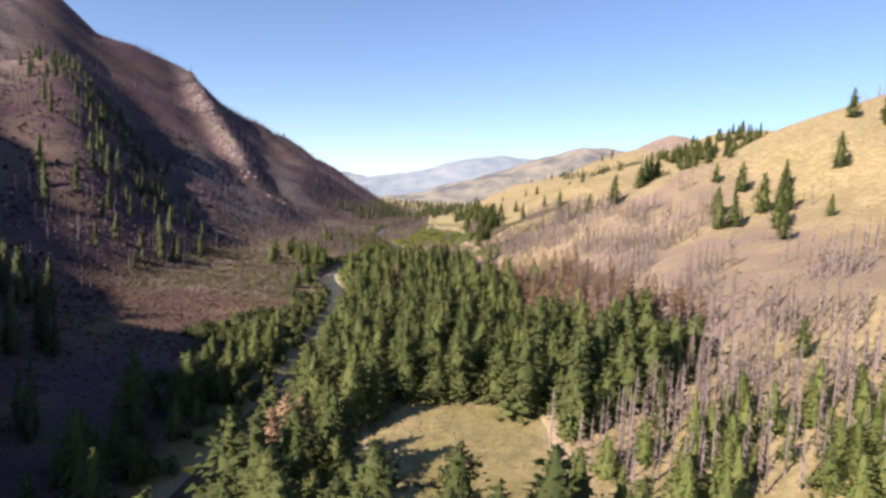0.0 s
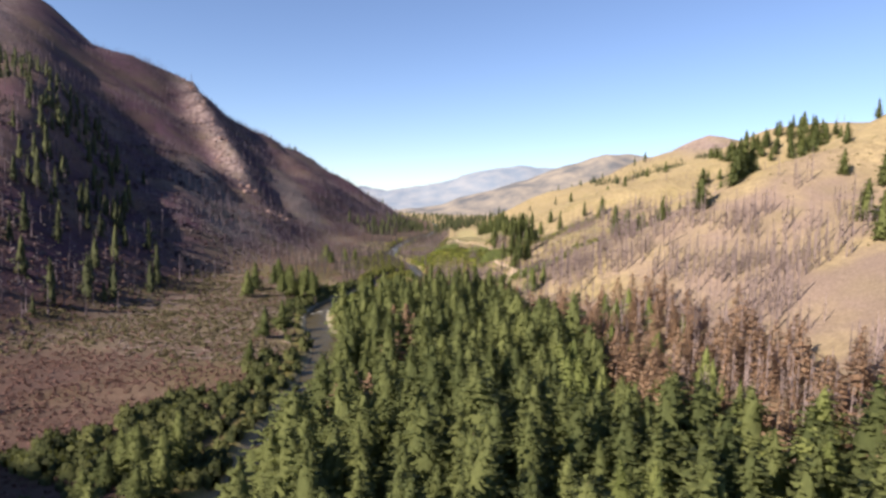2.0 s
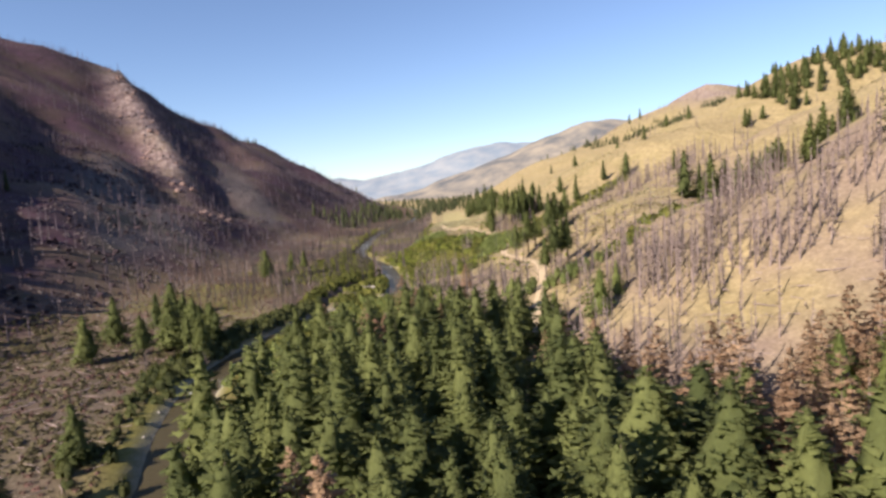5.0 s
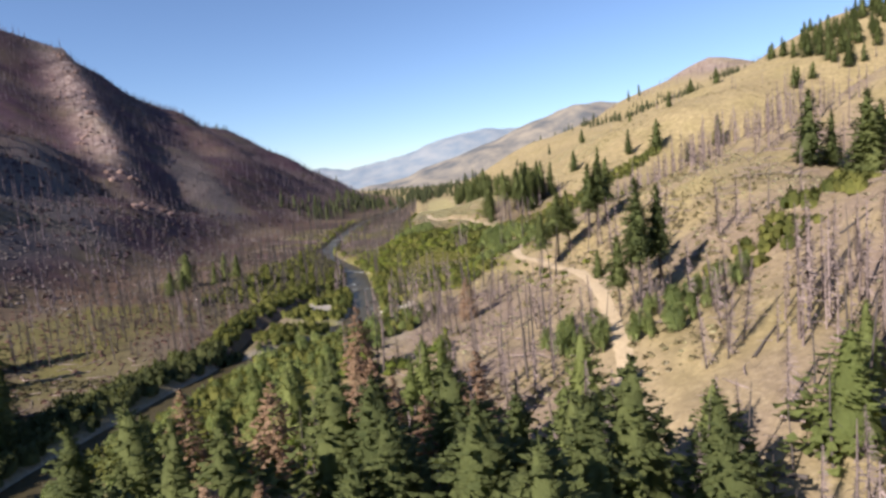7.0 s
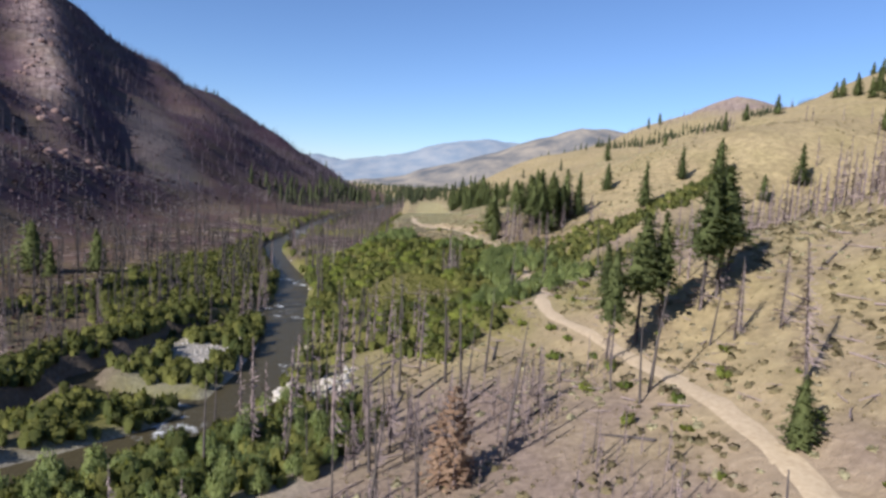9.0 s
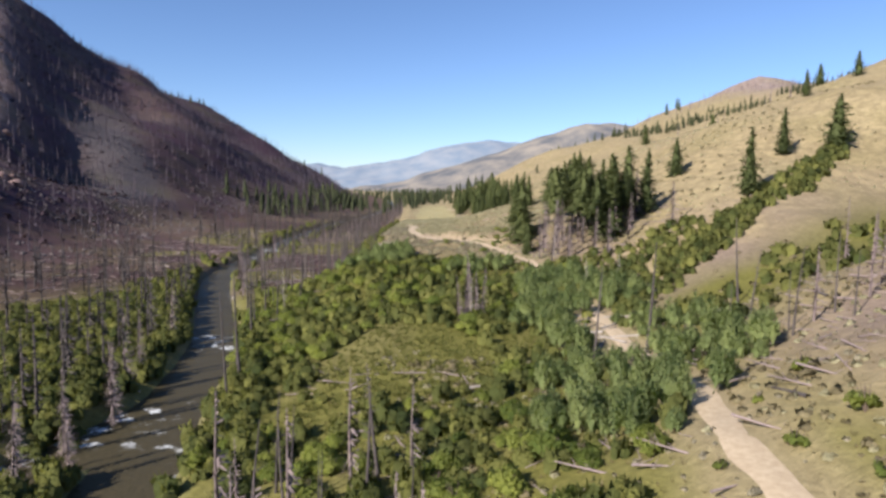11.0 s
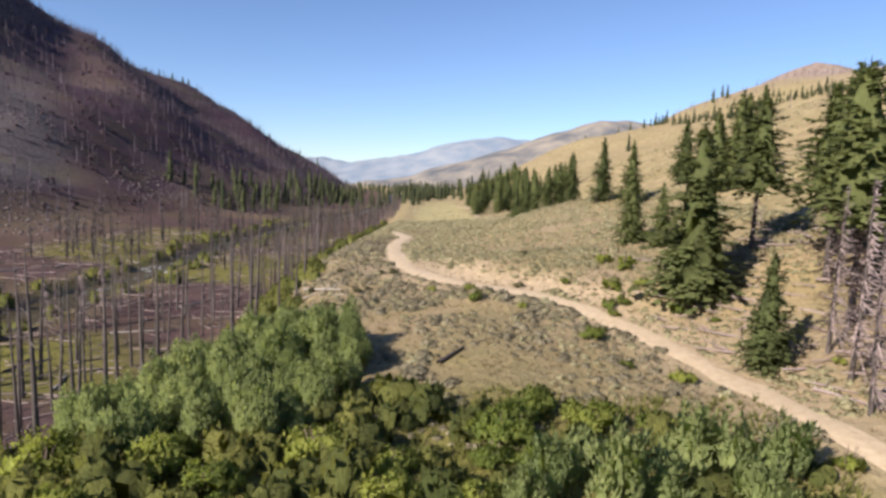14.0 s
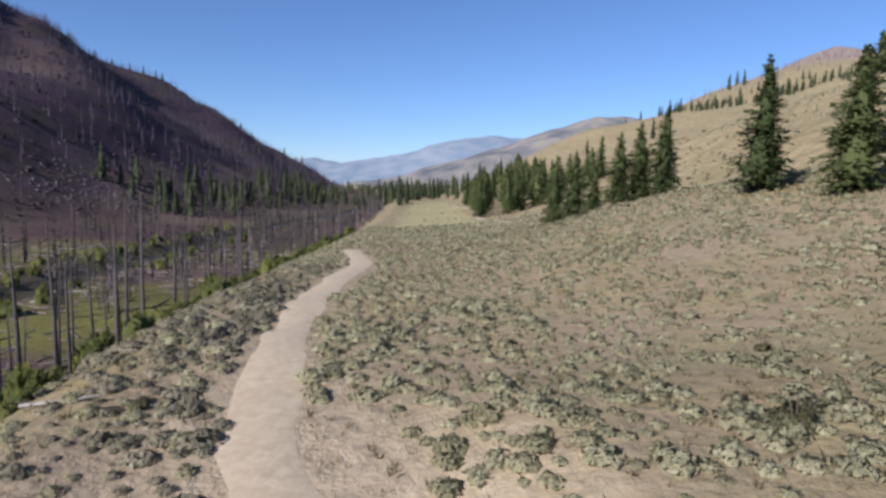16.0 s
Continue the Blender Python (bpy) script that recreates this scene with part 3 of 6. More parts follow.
def water():
    m, t, b = material("river water")
    b.inputs["Base Color"].default_value = (0.05, 0.055, 0.045, 1)
    ripple = noise_of(t, 1.4, 5.0, 0.65)
    foam = noise_of(t, 0.45, 7.0, 0.75, 0.12)
    white = ramp(t, maths(t, "MULTIPLY", foam, noise_of(t, 0.06, 2.0, 0.5, 0.15)), [(0.62, (0.062, 0.052, 0.03)), (0.9, (0.6, 0.62, 0.62))])
    t.links.new(white, b.inputs["Base Color"])
    b.inputs["Roughness"].default_value = 0.34
    b.inputs["IOR"].default_value = 1.33
    b.inputs["Specular IOR Level"].default_value = 0.08
    bump(t, b, ripple, 0.6, 0.2)
    for name, line, half in (("river", RIVER, np.full(len(RIVER), 4.5)), ("river_side_arm", SIDE_ARM, np.full(len(SIDE_ARM), 4.0)), ("river_side_arm", CROSS_ARM, np.full(len(CROSS_ARM), 2.6))):
        v, f = ribbon(line, half, 0, 7, RIVER_LEVEL - {"river": 0, "river_side_arm": 0.004}[name] - 0.004 * (line is CROSS_ARM))
        me = set_mesh(name, v, f)
        me.materials.append(m)
        me.shade_smooth()
        tagged(new(name, me), "shallow dark mountain river with riffles", "river", kind="structure")


water()


def trails():
    m, t, b = material("trail dust")
    dust = ramp(t, noise_of(t, 2.2, 6.0, 0.7, 0.25), [(0.0, (0.352, 0.264, 0.168)), (1.0, (0.544, 0.44, 0.304))])
    t.links.new(dust, b.inputs["Base Color"])
    b.inputs["Roughness"].default_value = 0.95
    bump(t, b, noise_of(t, 3.0, 5.0, 0.7), 0.4, 0.06)
    for line, half in ((TRAIL, 1.0), (FAR_TRAIL, 1.0), (curve_points([(-12.5, 104), (-10.9, 96), (-9, 87), (-6.7, 77), (-5.5, 64)]), 0.55)):
        v, f = ribbon(line, half, 0.07)
        me = set_mesh("trail", v, f)
        me.materials.append(m)
        me.shade_smooth()
        tagged(new("trail", me), "pale dusty two-track trail along the bench" if half > 0.9 else "narrow pale footpath across the forest meadow", "trail", kind="structure")


trails()


# ---- plant shapes ----
def joined(parts_):
    """Joins (verts, tris) pairs."""
    vs, fs, n = [], [], 0
    for v, f in parts_:
        vs.append(v)
        fs.append(f + n)
        n += len(v)
    return np.concatenate(vs), np.concatenate(fs)


def limb(a, b, ra, rb, sides=5, bend=0.0):
    """A tapered stick from a to b, with a bend in its middle."""
    a, b = np.array(a, float), np.array(b, float)
    w = b - a
    w = w / (np.linalg.norm(w) + 1e-9)
    s = np.cross(w, (0.3, 0.9, 0.1) if abs(w[2]) > 0.8 else (0, 0, 1))
    s /= np.linalg.norm(s)
    u = np.cross(w, s)
    ring = [(math.cos(2 * math.pi * k / sides), math.sin(2 * math.pi * k / sides)) for k in range(sides)]
    mid = (a + b) / 2 + s * bend
    v = [p + r * (c * s + d * u) for p, r in ((a, ra), (mid, (ra + rb) / 2), (b, rb)) for c, d in ring] + [b]
    f = []
    for lv in range(2):
        for k in range(sides):
            p, q = lv * sides + k, lv * sides + (k + 1) % sides
            f += [(p, q, q + sides), (p, q + sides, p + sides)]
    f += [(2 * sides + k, 2 * sides + (k + 1) % sides, 3 * sides) for k in range(sides)]
    return np.array(v), np.array(f)


def clumps_on(rng, base, way, length, width, droop, count):
    """One bough: small folded tufts of needles strung along it."""
    way = np.array(way, float)
    side = np.array((-way[1], way[0], 0.0))
    side /= np.linalg.norm(side) + 1e-9
    v, f = [], []
    for k in range(count):
        s = 0.32 + 0.7 * (k + 0.6 + rng.uniform(-0.35, 0.35)) / count
        o = rng.uniform(-0.5, 0.5) * width * (0.3 + 0.9 * s * (1.3 - s))
        c = base + way * s * length + side * o + np.array((0, 0, -droop * s * s * length + rng.uniform(-0.12, 0.12)))
        q = (0.3 + 0.22 * width) * rng.uniform(0.6, 1.25) * (3.1 / count) ** 0.68
        turn = rng.uniform(-1.2, 1.2)
        d = way * math.cos(turn) + side * math.sin(turn) + np.array((0, 0, rng.uniform(-0.5, 0.15)))
        w = np.cross(d, (0, 0, 1)) * 0.62 + np.array((0, 0, rng.uniform(-0.25, 0.25)))
        i = 4 * k
        v += [c - d * q * 0.6, c + w * q - np.array((0, 0, 0.28 * q)), c - w * q - np.array((0, 0, 0.28 * q)), c + d * q]
        f += [(i, i + 3, i + 1), (i, i + 2, i + 3)]
    return np.array(v), np.array(f)


def inner_mass(rng, h, bare, reach, rings=7, around=7):
    """The dense twigs close to the trunk: a lumpy tapering body inside the boughs."""
    v, f = [], []
    for i in range(rings):
        s = i / (rings - 1) * 0.94 + 0.02
        for k in range(around):
            a = 2 * math.pi * (k + 0.5 * (i % 2)) / around
            q = reach(s) * rng.uniform(0.34, 0.62)
            v.append((math.cos(a) * q, math.sin(a) * q, h * (bare + (1 - bare) * s) - 0.2 * q + rng.uniform(-0.2, 0.2)))
    for i in range(rings - 1):
        for k in range(around):
            p, q = i * around + k, i * around + (k + 1) % around
            f += [(p, q, q + around), (p, q + around, p + around)]
    return np.array(v), np.array(f)


def conifer_crown(rng, h=12.0, radius=2.3, levels=24, per=9, bare=0.1, count=4, keep=1.0):
    """Whorls of drooping boughs; some whorls stand out, others are thin."""
    out = []
    lean = rng.uniform(0, 6.28)
    bulge = rng.uniform(0.68, 0.92)

    def reach(s):
        return radius * (1 - s) ** bulge * (0.5 + 0.5 * min(1, s / 0.15)) + 0.1
    for i in range(levels):
        s = (i + 0.5) / levels
        z = h * (bare + (1 - bare) * s)
        r = reach(s) * rng.uniform(0.78, 1.16)
        for k in range(max(3, int(per * (1 - 0.55 * s)))):
            if rng.random() > keep:
                continue
            a = rng.uniform(0, 6.28)
            ln = r * rng.uniform(0.6, 1.15) * (1 + 0.15 * math.cos(a - lean))
            way = np.array((math.cos(a), math.sin(a), 0.5 * s - 0.1))
            base = np.array((0, 0, z + rng.uniform(-0.8, 0.8) * h / levels))
            out.append(clumps_on(rng, base, way, ln, max(0.3, 0.7 * ln), 0.3 * (1 - s), count if s < 0.7 else max(2, count - 1)))
    out.append(limb((0, 0, h * 0.93), (0, 0, h * 1.03), 0.07, 0.01, 4))
    if keep == 1.0:
        out.append(inner_mass(rng, h, bare, reach))
    return joined(out)


def trunk_mesh(rng, h, r, sides=7):
    b = rng.uniform(-0.15, 0.15)
    return limb((0, 0, -0.6), (rng.uniform(-0.1, 0.1), rng.uniform(-0.1, 0.1), h), r, r * 0.12, sides, b)


def snag_limbs(rng, h, n, reach):
    out = []
    for _ in range(n):
        z = h * rng.uniform(0.25, 0.98)
        a, ln = rng.uniform(0, 6.28), reach * rng.uniform(0.3, 1.0) * (1.15 - z / h)
        d = np.array((math.cos(a), math.sin(a), rng.uniform(-0.5, 0.7)))
        tip = np.array((0, 0, z)) + d * ln
        out.append(limb((0, 0, z), tip, 0.035, 0.01, 3, rng.uniform(-0.1, 0.1)))
    return joined(out)


def twig_fan(rng, h, n, reach, wide=0.045):
    """The fine bare twigs of a burnt conifer: thin tapering blades all round the trunk."""
    v, f = [], []
    for k in range(n):
        z = h * rng.uniform(0.12, 0.98)
        a, ln = rng.uniform(0, 6.28), reach * rng.uniform(0.35, 1.0) * (1.12 - z / h)
        d = np.array((math.cos(a), math.sin(a), rng.uniform(-0.9, 0.45)))
        b_ = np.array((0, 0, z))
        w = np.array((-math.sin(a) * wide, math.cos(a) * wide, 0.66 * wide))
        s_ = np.array((-math.sin(a), math.cos(a), 0.0)) * ln * rng.uniform(-0.35, 0.35)
        m_ = b_ + d * ln * 0.5
        i = len(v)
        v += [b_ - w, b_ + w, b_ + d * ln, m_ - w, m_ + w, m_ + d * ln * 0.4 + s_]
        f += [(i, i + 1, i + 2), (i + 3, i + 4, i + 5)]
    return np.array(v), np.array(f)


def shrub_crown(rng, h=2.5, r=1.4, lobes=9, leaves=110, leaf=0.15, upright=0.5, slim=0.6, body=0.62):
    """Very many small leaf tufts round the inner masses of uneven, overlapping lobes."""
    vs, fs, n = [], [], 0
    octa = np.array(((1, 0, 0), (0, 1, 0.1), (-1, 0, 0), (0, -1, -0.1), (0, 0, 1), (0, 0, -1.2)), float)
    octa_f = np.array([(a, b, e) for a, b in ((0, 1), (1, 2), (2, 3), (3, 0)) for e in (4, 5)])
    for _ in range(lobes):
        away, turn = r * math.sqrt(rng.uniform(0, 0.55)), rng.uniform(0, 6.28)
        c = np.array((math.cos(turn) * away, math.sin(turn) * away, 0))
        lh, lr = h * rng.uniform(0.5, 1.0) * (1 - 0.3 * away / r), r * rng.uniform(0.28, 0.5)
        size = np.array((lr, lr, lh * 0.5))
        vs.append(c + octa * size * body + np.array((0, 0, lh * 0.5)))
        fs.append(octa_f + n)
        n += 6
        d = rng.normal(size=(leaves, 3))
        d[:, 2] = np.where(rng.random(leaves) < 0.75, np.abs(d[:, 2]), d[:, 2])
        d /= np.linalg.norm(d, axis=1)[:, None]
        p = c + d * size * rng.uniform(0.62, 1.08, (leaves, 1)) + np.array((0, 0, lh * 0.5))
        u = np.cross(d, rng.normal(size=(leaves, 3)))
        u /= np.linalg.norm(u, axis=1)[:, None] + 1e-9
        w = np.cross(u, d) * (1 - upright) + np.array((0, 0, upright)) + d * 0.4 + rng.normal(size=(leaves, 3)) * 0.25
        w /= np.linalg.norm(w, axis=1)[:, None]
        q = leaf * rng.uniform(0.6, 1.5, (leaves, 1))
        vs.append(np.stack([p - u * q * slim - w * q * 0.5, p + u * q * slim - w * q * 0.5, p + w * q], 1).reshape(-1, 3))
        fs.append(np.arange(3 * leaves).reshape(-1, 3) + n)
        n += 3 * leaves
    return np.concatenate(vs), np.concatenate(fs)


def puffed(v, f, up=0.6, centre=0.0, seed=5):
    """Turns the leaves outwards: (verts, tris, normals) of a crown whose leaves look away from its axis or centre."""
    r = np.random.default_rng(seed)
    n = v.copy()
    n[:, 2] = 0.0
    n /= np.linalg.norm(n, axis=1)[:, None] + 0.15
    if centre > 0:
        top = v[:, 2].max()
        n = np.column_stack([v[:, 0], v[:, 1], (v[:, 2] - centre * top)])
        n /= np.linalg.norm(n, axis=1)[:, None] + 1e-6
    n[:, 2] += up
    n += r.normal(size=n.shape) * 0.34
    n /= np.linalg.norm(n, axis=1)[:, None] + 1e-9
    g = np.cross(v[f[:, 1]] - v[f[:, 0]], v[f[:, 2]] - v[f[:, 0]])
    back = (g * n[f].mean(axis=1)).sum(axis=1) < 0
    f = f.copy()
    f[back] = f[back][:, ::-1]
    return v, f, n


def stuff(name, templates, places, mat, label, category, spread=0.0):
    """One object made of many turned and scaled shapes. places: rows of x, y, z, scale, height scale."""
    rng = np.random.default_rng(len(places) + 7)
    vs, fs, ps, ns, n = [], [], [], [], 0
    which = rng.integers(0, len(templates), len(places))
    for w, (v, f, *more) in enumerate(templates):
        sel = places[which == w]
        if not len(sel):
            continue
        a = rng.uniform(0, 6.28, len(sel))
        c, s = np.cos(a)[:, None], np.sin(a)[:, None]
        k, kz = sel[:, 3:4], sel[:, 3:4] * sel[:, 4:5]
        px = (v[None, :, 0] * c - v[None, :, 1] * s) * k + sel[:, 0:1]
        py = (v[None, :, 0] * s + v[None, :, 1] * c) * k + sel[:, 1:2]
        pz = v[None, :, 2] * kz + sel[:, 2:3]
        vs.append(np.stack([px, py, pz], -1).reshape(-1, 3))
        fs.append((f[None] + (np.arange(len(sel)) * len(v))[:, None, None]).reshape(-1, 3) + n)
        ps.append(np.repeat(rng.uniform(0, 1, len(sel)), len(v)))
        n += len(v) * len(sel)
        if more:
            o = more[0]
            ns.append(np.stack([o[None, :, 0] * c - o[None, :, 1] * s, o[None, :, 0] * s + o[None, :, 1] * c, np.repeat(o[None, :, 2], len(sel), 0)], -1).reshape(-1, 3))
    me = set_mesh(name, np.concatenate(vs), np.concatenate(fs), np.concatenate(ns) if ns else None)
    attribute(me, "pick", np.concatenate(ps))
    me.materials.append(mat)
    return tagged(new(name, me), label, category, kind="stuff")


def part(name, shape, mat, parent, label=""):
    me = set_mesh(name, *shape)
    if not me.materials:
        me.materials.append(mat)
    ob = new(name, me)
    ob.parent = parent
    if label:
        tagged(ob, label)
    return ob


def scatter(rng, n, x0, x1, y0, y1, keep, apart=0.0, taken=None):
    """Random places in a box that satisfy keep(x, y), at least apart metres from one another."""
    x, y = rng.uniform(x0, x1, n), rng.uniform(y0, y1, n)
    ok = keep(x, y)
    pts = np.column_stack([x, y])[ok]
    if apart <= 0:
        return pts
    cells, out = (taken if taken is not None else {}), []
    for p in pts:
        key = (int(p[0] // apart), int(p[1] // apart))
        near = [q for i in (-1, 0, 1) for j in (-1, 0, 1) for q in cells.get((key[0] + i, key[1] + j), ())]
        if all((p[0] - q[0]) ** 2 + (p[1] - q[1]) ** 2 > apart * apart for q in near):
            cells.setdefault(key, []).append(p)
            out.append(p)
    return np.array(out).reshape(-1, 2)


PLACED = set()


def plant(thing, pts, rng, low, high, tilt=2.0, squeeze=0.12):
    """Copies of the things in a list at the given places, with sizes between low and high; the first ones are the originals."""
    for x, y in pts:
        s = rng.uniform(low, high)
        ob = thing[rng.integers(0, len(thing))]
        m = pose(x, y, float(height(x, y)[0]), rng.uniform(-tilt, tilt), rng.uniform(-tilt, tilt), rng.uniform(0, 360))
        if ob.name in PLACED:
            ob = copy_thing(ob, m)
        else:
            PLACED.add(ob.name)
            ob.matrix_basis = m
        w = s * rng.uniform(1 - squeeze, 1 + squeeze)
        ob.scale = (w, w, s)


def at_ground(pts, rng, low, high):
    s = rng.uniform(low, high, len(pts))
    return np.column_stack([pts, height(pts[:, 0], pts[:, 1]), s, rng.uniform(0.85, 1.2, len(pts))])


# ---- kinds of plants, each built once ----
rng = np.random.default_rng(11)


def conifer(name, label, group, needles, seed, h=12.0, radius=2.3, levels=24, per=9, bare=0.1, keep=1.0, bark=None, count=3):
    r = np.random.default_rng(seed)
    top = tagged(new(name), label, "tree", group)
    part("trunk", trunk_mesh(r, h * 0.97, 0.19), bark or BARK, top)
    part("crown", puffed(*conifer_crown(r, h, radius, levels, per, bare, count, keep), 0.55, 0.0, seed), needles, top)
    return top


def snag(name, label, group, mat, seed, h=9.0, limbs=16, reach=1.3, twig=None, radius=0.16):
    r = np.random.default_rng(seed)
    top = tagged(new(name), label, "dead tree", group)
    part("trunk", trunk_mesh(r, h, radius, 6), mat, top)
    if limbs:
        tagged(part("bare_crown", (twig_fan(r, h, limbs, reach, 0.034) if limbs > 60 else snag_limbs(r, h, limbs, reach)), twig or mat, top), kind="stuff")
    return top


def shrub(name, label, group, leaf_mat, seed, **shape):
    r = np.random.default_rng(seed)
    top = tagged(new(name), label, "shrub", group)
    tagged(part("rootstock", joined([limb((0, 0, -0.3), (r.uniform(-0.5, 0.5), r.uniform(-0.5, 0.5), 1.3), 0.05, 0.015, 4) for _ in range(6)]), BARK, top), kind="stuff")
    part("foliage", puffed(*shrub_crown(r, **shape), 0.85, 0.2, seed), leaf_mat, top)
    return top


YOUNG_FIRS = [conifer("young_conifer", "bright green young conifer at the forest margin", "young conifers", YOUNG_NEEDLES, k, 12.0, rad, 22, 10, 0.03, count=5) for k, rad in ((74, 5.6), (75, 4.8))]
FIRS = [conifer("conifer_tree", "tall dark green fir in the valley forest", "forest conifers", NEEDLES, k, 12.0, rad, 30, 10, count=6) for k, rad in ((1, 5.0), (2, 4.3), (3, 5.5), (4, 4.7), (10, 3.9))]
SLOPE_FIRS = [conifer("slope_conifer", "dark green fir on the dry grass slope", "slope conifers", NEEDLES, k, 12.0, rad, 28, 11, 0.04, count=4) for k, rad in ((5, 3.7), (6, 3.1), (7, 4.1), (12, 3.4))]
BENCH_FIRS = [conifer("bench_conifer", "dark green fir at the edge of the sage bench", "bench conifers", NEEDLES, k, 12.0, rad, 36, 13, 0.04, 1.0, None, 7) for k, rad in ((14, 3.7), (15, 3.2), (16, 4.0))]
HALF_FIRS = [conifer("half_burnt_conifer", "fir with a green top and a scorched bare lower trunk", "half burnt conifers", NEEDLES, k, 12.0, rad, 26, 11, 0.4, 1.0, CHAR, 7) for k, rad in ((17, 2.7), (18, 2.3), (19, 3.0))]
for fir in HALF_FIRS:
    tagged(part("dead_skirt", twig_fan(np.random.default_rng(len(fir.name)), 5.5, 90, 2.0, 0.05), TWIGS, fir), "grey bare dead lower branches", kind="stuff")
RUST_FIRS = [conifer("rust_conifer", "dead conifer with rust brown needles", "dead rust conifers", BROWN_NEEDLES, k, 12.0, 3.5, 30, 10, 0.08, 0.89, None, 5) for k in (8, 9, 13)]
SNAGS = [snag("burnt_tree", "charred bare snag standing on burnt ground", "burnt snags", CHAR, k, 9.0, n, 1.4) for k, n in ((21, 14), (22, 6), (23, 22), (24, 3))]
TWIGGY = [snag("twiggy_snag", "grey burnt conifer with bare twigs", "grey twiggy snags", CHAR, k, 9.0, 300, 1.9, TWIGS, 0.14) for k in (25, 26, 27)]
WILLOWS = [shrub("willow_shrub", "leafy green willow shrub on the moist flat", "willow shrubs", OLIVE, k, h=2.1, r=1.7, lobes=12, leaves=90, leaf=0.15) for k in (31, 32, 33, 43)]
FINE_WILLOWS = [shrub("tall_willow", "tall feathery grey-green willow in a dense clump", "tall willows", WILLOW, k, h=4.6, r=1.5, lobes=12, leaves=230, leaf=0.16, upright=0.8, slim=0.4) for k in (39, 40)]
TALL_WILLOWS = [shrub("tall_willow", "tall feathery grey-green willow in a dense clump", "tall willows", WILLOW, k, h=4.6, r=1.5, lobes=10, leaves=110, leaf=0.19, upright=0.75, slim=0.45) for k in (36, 37, 38)]


def river_x(y):
    return np.interp(y, RIVER[:, 1], RIVER[:, 0])


def off_trail(x, y, by=2.2):
    return (distance(x, y, TRAIL, 12.0) > by) & (distance(x, y, RIVER, 30.0) > 5.0) & (arm_distance(x, y) > 2.5)


def plant_at(thing, rows, rng, tall=12.0, tilt=2.0):
    """Things at known places: rows of x, y and height in metres; tall is the height of the shapes."""
    for x, y, h in rows:
        plant(thing, [(x, y)], rng, h / tall * 0.99, h / tall * 1.01, tilt)


# ---- valley forest ----
def in_forest(x, y):
    right = along(y, FOREST_EDGE) + 6 * grain(x, y, 16, 61)
    hole = ((x - 5) / 17) ** 2 + ((y - 80) / 24) ** 2 < 1
    gap = ((x + 8) / 5) ** 2 + ((y - 185) / 6) ** 2 < 1
    thin = (y > 240) & (grain(x, y, 13, 64) < (y - 240) / 45 - 0.75)
    end = np.interp(x, [-36, -30, -22, -12, 4, 12], [236, 246, 258, 274, 274, 264])
    return (x > river_x(y) + 4.9) & (x < right) & (y < end + 3 * grain(x, y, 12, 62)) & ~hole & ~gap & ~thin & off_trail(x, y, 1.5)


taken = {}
wood = scatter(rng, 14000, -50, 70, 30, 300, in_forest, 3.8, taken)
edge_of = along(wood[:, 1], [(100, 38), (130, 46), (150, 39), (168, 27), (205, 28), (235, 18), (270, 2)])
rust_here = ((grain(wood[:, 0], wood[:, 1], 17, 63) > 0.74) & (wood[:, 1] < 215)) | (np.hypot(wood[:, 0] + 18, wood[:, 1] - 158) < 4.5) | ((np.hypot((wood[:, 0] - 27) / 8, (wood[:, 1] - 212) / 22) < 1) & (rng.random(len(wood)) < 0.6)) | (np.hypot((wood[:, 0] + 14) / 3, (wood[:, 1] - 190) / 7) < 1) | (np.hypot(wood[:, 0] + 14, (wood[:, 1] - 259) * 0.6) < 4.5) | ((wood[:, 0] > edge_of - 3) & (wood[:, 1] > 150) & (rng.random(len(wood)) < 0.85))
rust, live = wood[rust_here], wood[~rust_here]
near_first = np.argsort(np.abs(live[:, 0] + 3) + 0.12 * np.abs(live[:, 1] - 170))
chosen = live[near_first[:290]]
light = (chosen[:, 0] > 13) & (chosen[:, 1] < 190) & (grain(chosen[:, 0], chosen[:, 1], 6, 205) > -0.15)
plant(YOUNG_FIRS, chosen[light], rng, 0.6, 1.02, 2.5, 0.16)
plant(FIRS, chosen[(chosen[:, 1] < 222) & ~light], rng, 0.68, 1.18, 2.5, 0.16)
plant(FIRS, chosen[chosen[:, 1] >= 222], rng, 0.8, 1.3, 2.5, 0.16)
plant(RUST_FIRS, rust[:200], rng, 0.6, 1.05, 3.0, 0.16)
plant(RUST_FIRS, scatter(rng, 700, 26, 62, 128, 238, lambda x, y: (x > along(y, FOREST_EDGE) - 1) & (x < 60 - 0.1 * (y - 140)) & (grain(x, y, 8, 133) > -0.35), 3.3)[:85], rng, 0.45, 0.9, 4.0, 0.16)
fir_shapes = [puffed(*conifer_crown(np.random.default_rng(k), 12.0, 5.2, 20, 10, 0.04, 3), 0.55, 0.0, k) for k in (41, 42, 43)]
stuff("forest", fir_shapes, at_ground(live[near_first[290:]], rng, 0.6, 1.1), NEEDLES_WOOD, "dense green conifer forest on the valley floor", "forest")

